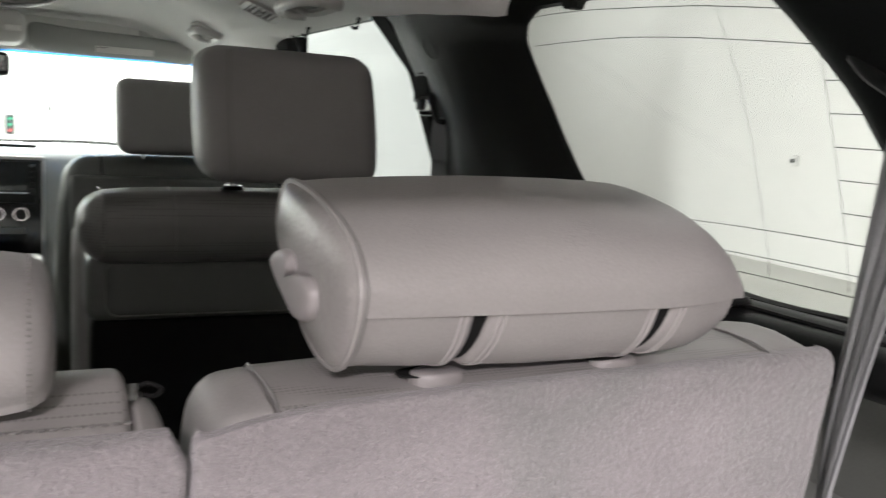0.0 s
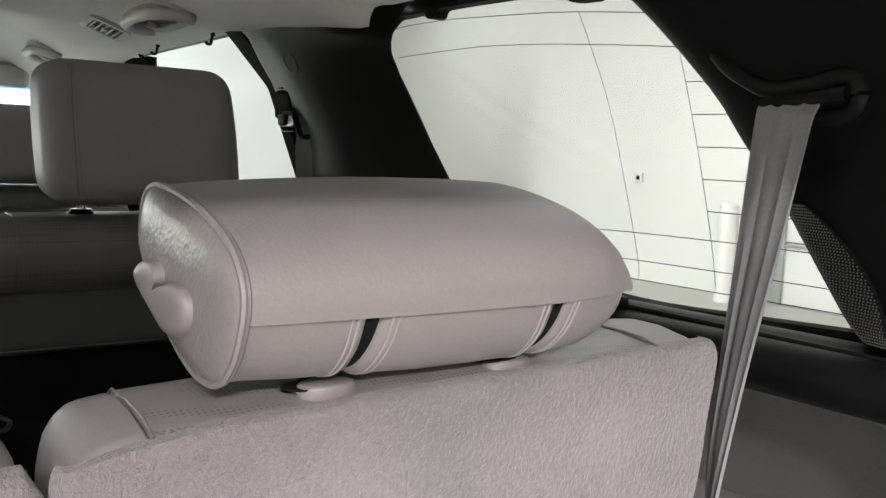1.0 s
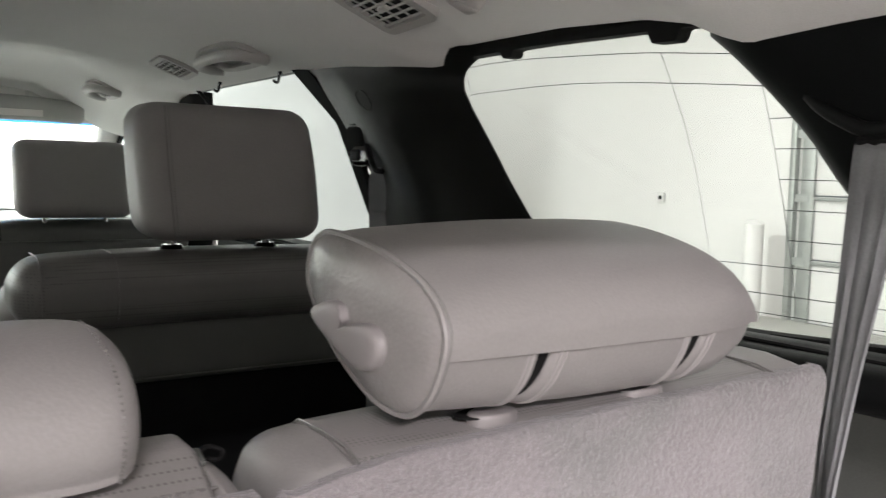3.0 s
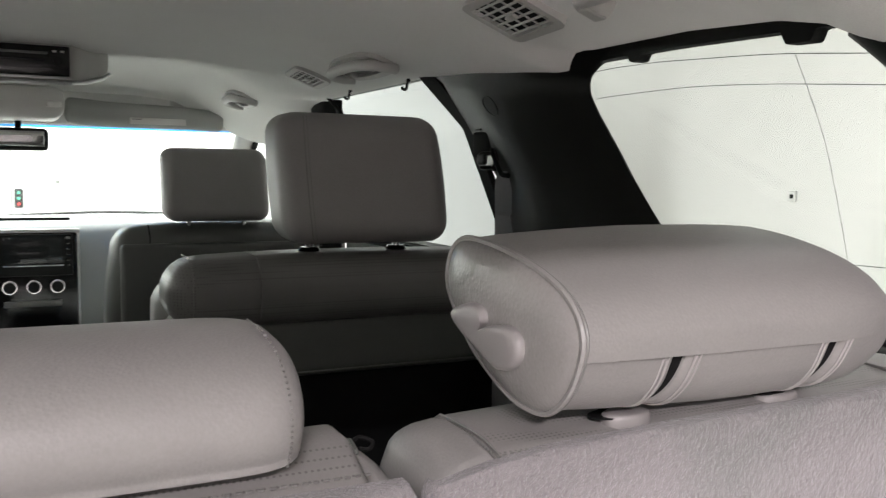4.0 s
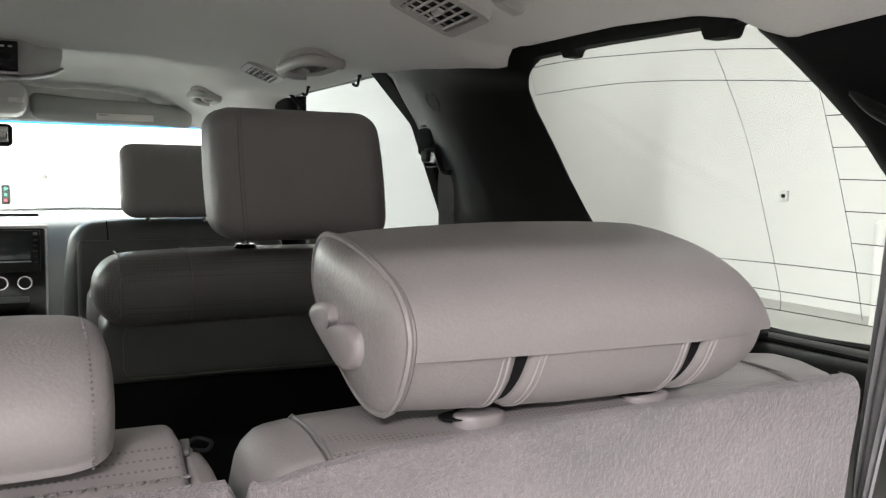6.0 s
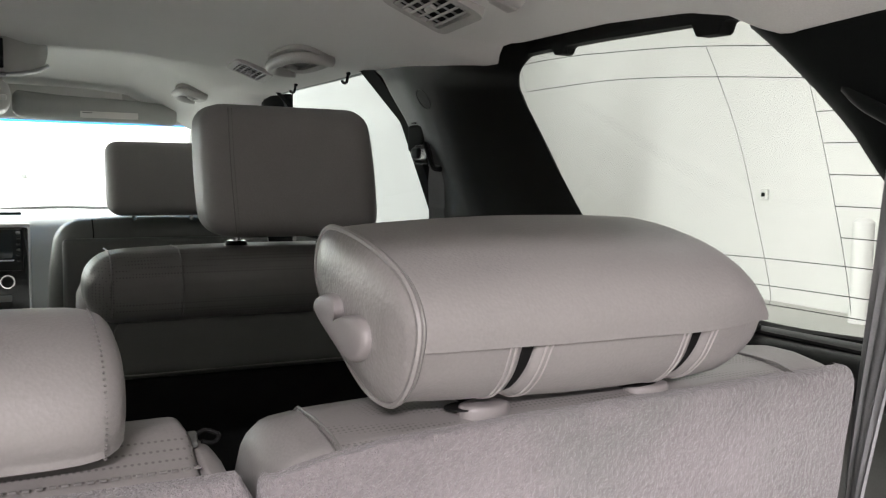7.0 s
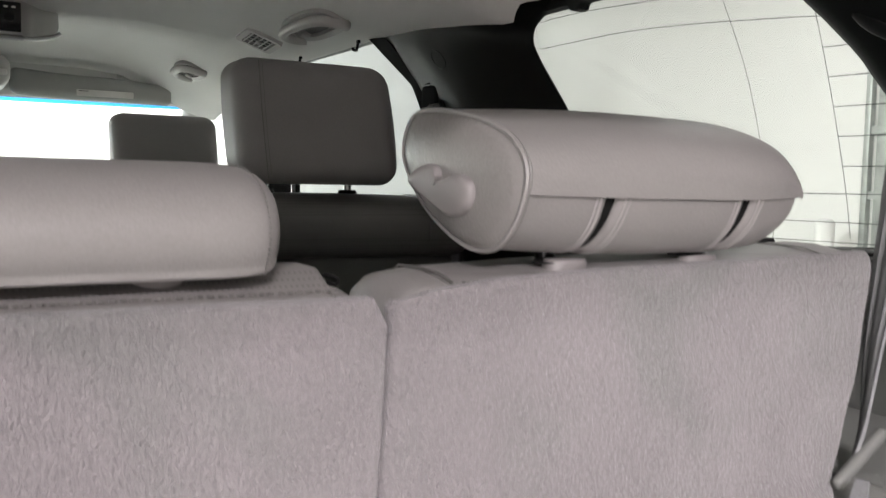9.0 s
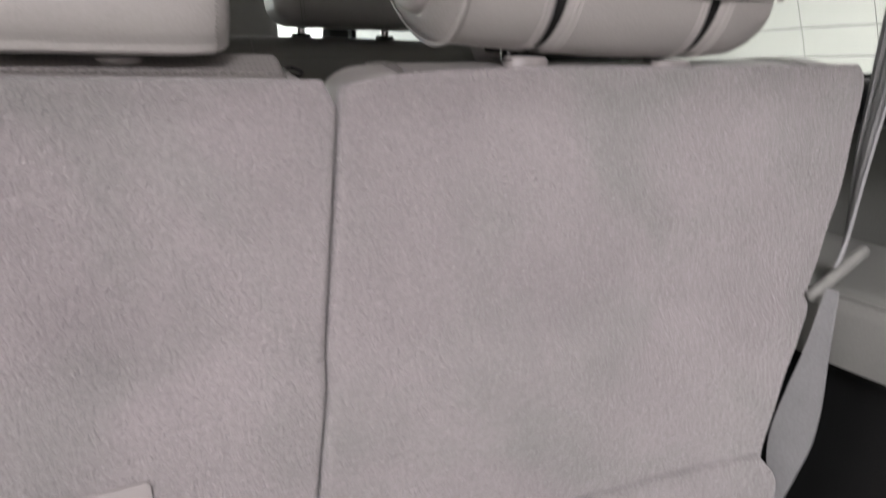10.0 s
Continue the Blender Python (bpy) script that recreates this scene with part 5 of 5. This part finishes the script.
def video_unit():
    t = thing("overhead_video_unit", "light grey overhead video player with a black front", "video player", (-0.05, 0.8, 1.78))
    rows = []
    for y, x1, zb in ((0.664, 0.056, 1.728), (0.70, 0.080, 1.736), (0.76, 0.118, 1.752), (0.80, 0.136, 1.768), (0.86, 0.142, 1.790)):
        rows.append([(x1, y, 1.83), (x1, y, zb + 0.012), (x1 - 0.004, y, zb), (-0.11 - x1 + 0.004, y, zb), (-0.11 - x1, y, zb + 0.012), (-0.11 - x1, y, 1.83)])
    part("housing", loft(rows), LIGHT_PLASTIC, t, sharp=60)
    part("lower_rim", tube([(-0.165, 0.658, 1.7315), (0.055, 0.658, 1.7315), (0.082, 0.698, 1.738), (0.120, 0.758, 1.753), (0.138, 0.798, 1.768)], 0.0042, 8), SILVER, t, "silver lower rim")
    part("front", bevelled(-0.165, 0.052, 0.652, 0.664, 1.744, 1.803, 0.003), BLACK_GLOSS, t, "glossy black front plate")
    part("trim_strip", bevelled(-0.165, 0.054, 0.650, 0.664, 1.737, 1.7425, 0.001), SILVER, t, "silver strip")
    part("slot", bevelled(-0.12, 0.012, 0.6495, 0.653, 1.785, 1.790, 0.001), GREY_PLASTIC, t)
    part("slot", bevelled(-0.12, 0.005, 0.6495, 0.653, 1.772, 1.777, 0.001), SCREEN, t)
    bm = bmesh.new()
    disc(bm, (0.030, 0.653, 1.772), (0, -1, 0), 0.009, 0.003)
    part("dial", bm, BLACK, t)
    for dx in (0.020, 0.034):
        part("button", bevelled(dx, dx + 0.008, 0.6495, 0.653, 1.790, 1.794, 0.001), LABEL_WHITE, t)
    settle(t)


video_unit()
oc = thing("overhead_console", "light grey overhead console with a reading lamp", "console", (-0.06, 1.5, 1.76))
part("body", cushion((-0.06, 1.52, 1.745), (0.27, 0.26, 0.090), 0.035, 10), LIGHT_PLASTIC, oc)
part("lamp_lens", cushion((0.045, 1.392, 1.738), (0.040, 0.012, 0.016), 0.005, 5), LABEL_WHITE, oc, "white reading lamp lens")
settle(oc)


def sun_visor():
    t = thing("sun_visor", "light grey folded sun visor with a paper label", "sun visor", (0.31, 1.62, 1.76))
    part("flap", cushion((0.318, 1.62, 1.7285), (0.475, 0.05, 0.074), 0.024, 10, lambda v: (v.x, v.y, v.z * (1 - 0.10 * v.x / 0.24) - 0.010 * v.x / 0.24 + 0.003 * math.sin(v.x * 14))), VISOR, t)
    label = part("label", cushion((0.350, 1.594, 1.712), (0.168, 0.003, 0.020), 0.001, 2), LABEL_WHITE, t, "white warning label")
    part("label_print", bevelled(0.272, 0.300, 1.5920, 1.5926, 1.716, 1.7185, 0.0002, 1), GREY_PLASTIC, label)
    settle(t)


sun_visor()


def mirror():
    t = thing("rear_view_mirror", "dark rear-view mirror on a short stalk", "mirror", (-0.05, 1.55, 1.65))
    part("housing", cushion((-0.060, 1.56, 1.645), (0.19, 0.03, 0.066), 0.016, 8), BLACK, t)
    part("glass", cushion((-0.060, 1.544, 1.647), (0.165, 0.004, 0.044), 0.002, 4), CHROME, t, "mirror glass")
    part("stalk", tube([(-0.045, 1.57, 1.66), (-0.045, 1.60, 1.70), (-0.045, 1.66, 1.75)], 0.009, 8), BLACK, t)
    settle(t)


mirror()

# ---- dashboard ----
def dashboard():
    t = thing("dashboard", "grey plastic dashboard with a black centre stack", "dashboard", (0, 2.1, 0.75), kind="structure")
    prof = [(1.86, 0.80), (1.84, 1.10), (1.85, 1.28), (1.87, 1.345), (1.90, 1.378), (1.96, 1.392), (2.2, 1.394), (2.52, 1.368), (2.56, 0.80)]
    rings = []
    for k in range(25):
        x = lerp(-0.72, 0.72, k / 24)
        rings.append([(x, y + 0.05 * (x / 0.72) ** 2, z) for y, z in prof])
    part("body", loft(rings), DASH, t, sharp=60)
    part("stack", bevelled(-0.145, 0.122, 1.815, 1.87, 0.98, 1.358, 0.012), BLACK_GLOSS, t, "black centre stack")
    part("bezel", bevelled(-0.150, 0.128, 1.822, 1.87, 0.97, 1.364, 0.014), SILVER, t)
    radio = part("radio", bevelled(-0.128, 0.106, 1.806, 1.83, 1.215, 1.350, 0.006), BLACK, t, "double-height radio")
    part("screen", bevelled(-0.098, 0.076, 1.802, 1.808, 1.255, 1.342, 0.003), SCREEN, radio, "dark radio screen")
    part("strip", bevelled(-0.100, 0.078, 1.8015, 1.808, 1.247, 1.251, 0.001), SILVER, radio)
    for k in range(6):
        for x in (-0.114, 0.091):
            part("button", cushion((x, 1.805, 1.338 - 0.018 * k), (0.014, 0.006, 0.009), 0.003, 3), BLACK_GLOSS if k else GREY_PLASTIC, radio)
    for x in (-0.082, -0.012, 0.058):
        bm = bmesh.new()
        disc(bm, (x, 1.817, 1.180), (0, -1, 0), 0.024, 0.012, r2=0.022)
        k = part("dial", bm, CHROME, t, "chrome-ringed dial")
        bm = bmesh.new()
        disc(bm, (x, 1.806, 1.180), (0, -1, 0), 0.0195, 0.012, r2=0.017)
        part("dial_cap", bm, BLACK, k)
    part("tray", bevelled(-0.10, 0.07, 1.806, 1.83, 1.115, 1.135, 0.004), GREY_PLASTIC, t)
    part("speaker_slot", bevelled(-0.145, 0.105, 1.945, 1.985, 1.388, 1.3965, 0.002), BLACK, t, "black slot in the dash top")
    part("top_trim", bevelled(-0.150, 0.128, 1.818, 1.84, 1.352, 1.366, 0.004), LIGHT_PLASTIC, t)
    for x in (0.20, 0.215, 0.23, 0.245, 0.26):
        part("defrost_slat", bevelled(x, x + 0.008, 2.0, 2.12, 1.390, 1.396, 0.001, 1), GREY_PLASTIC, t)
    settle(t)


dashboard()
solo("wiper_cowl", tube(smooth_line([(-0.2, 2.72, 1.362), (0.05, 2.73, 1.372), (0.3, 2.70, 1.380), (0.6, 2.58, 1.376)], 6), 0.011, 8, flat=0.6), BLACK, "black wiper arm along the windshield base", "wiper")


def console():
    t = thing("centre_console", "centre console with a light grey armrest lid", "console", (0, 1.3, 0.72))
    part("body", bevelled(-0.14, 0.12, 0.75, 1.8, 0.72, 1.00, 0.02), BLACK, t)
    part("lid", cushion((-0.01, 1.45, 1.055), (0.26, 0.40, 0.05), 0.02, 8), LIGHT_PLASTIC, t, "light grey lid")
    part("trim_strip", bevelled(-0.13, 0.11, 1.255, 1.27, 1.00, 1.02, 0.004), SILVER, t)
    part("rear_tray", cushion((-0.01, 0.95, 0.93), (0.25, 0.30, 0.06), 0.02, 8), LIGHT_PLASTIC, t)
    settle(t)


console()
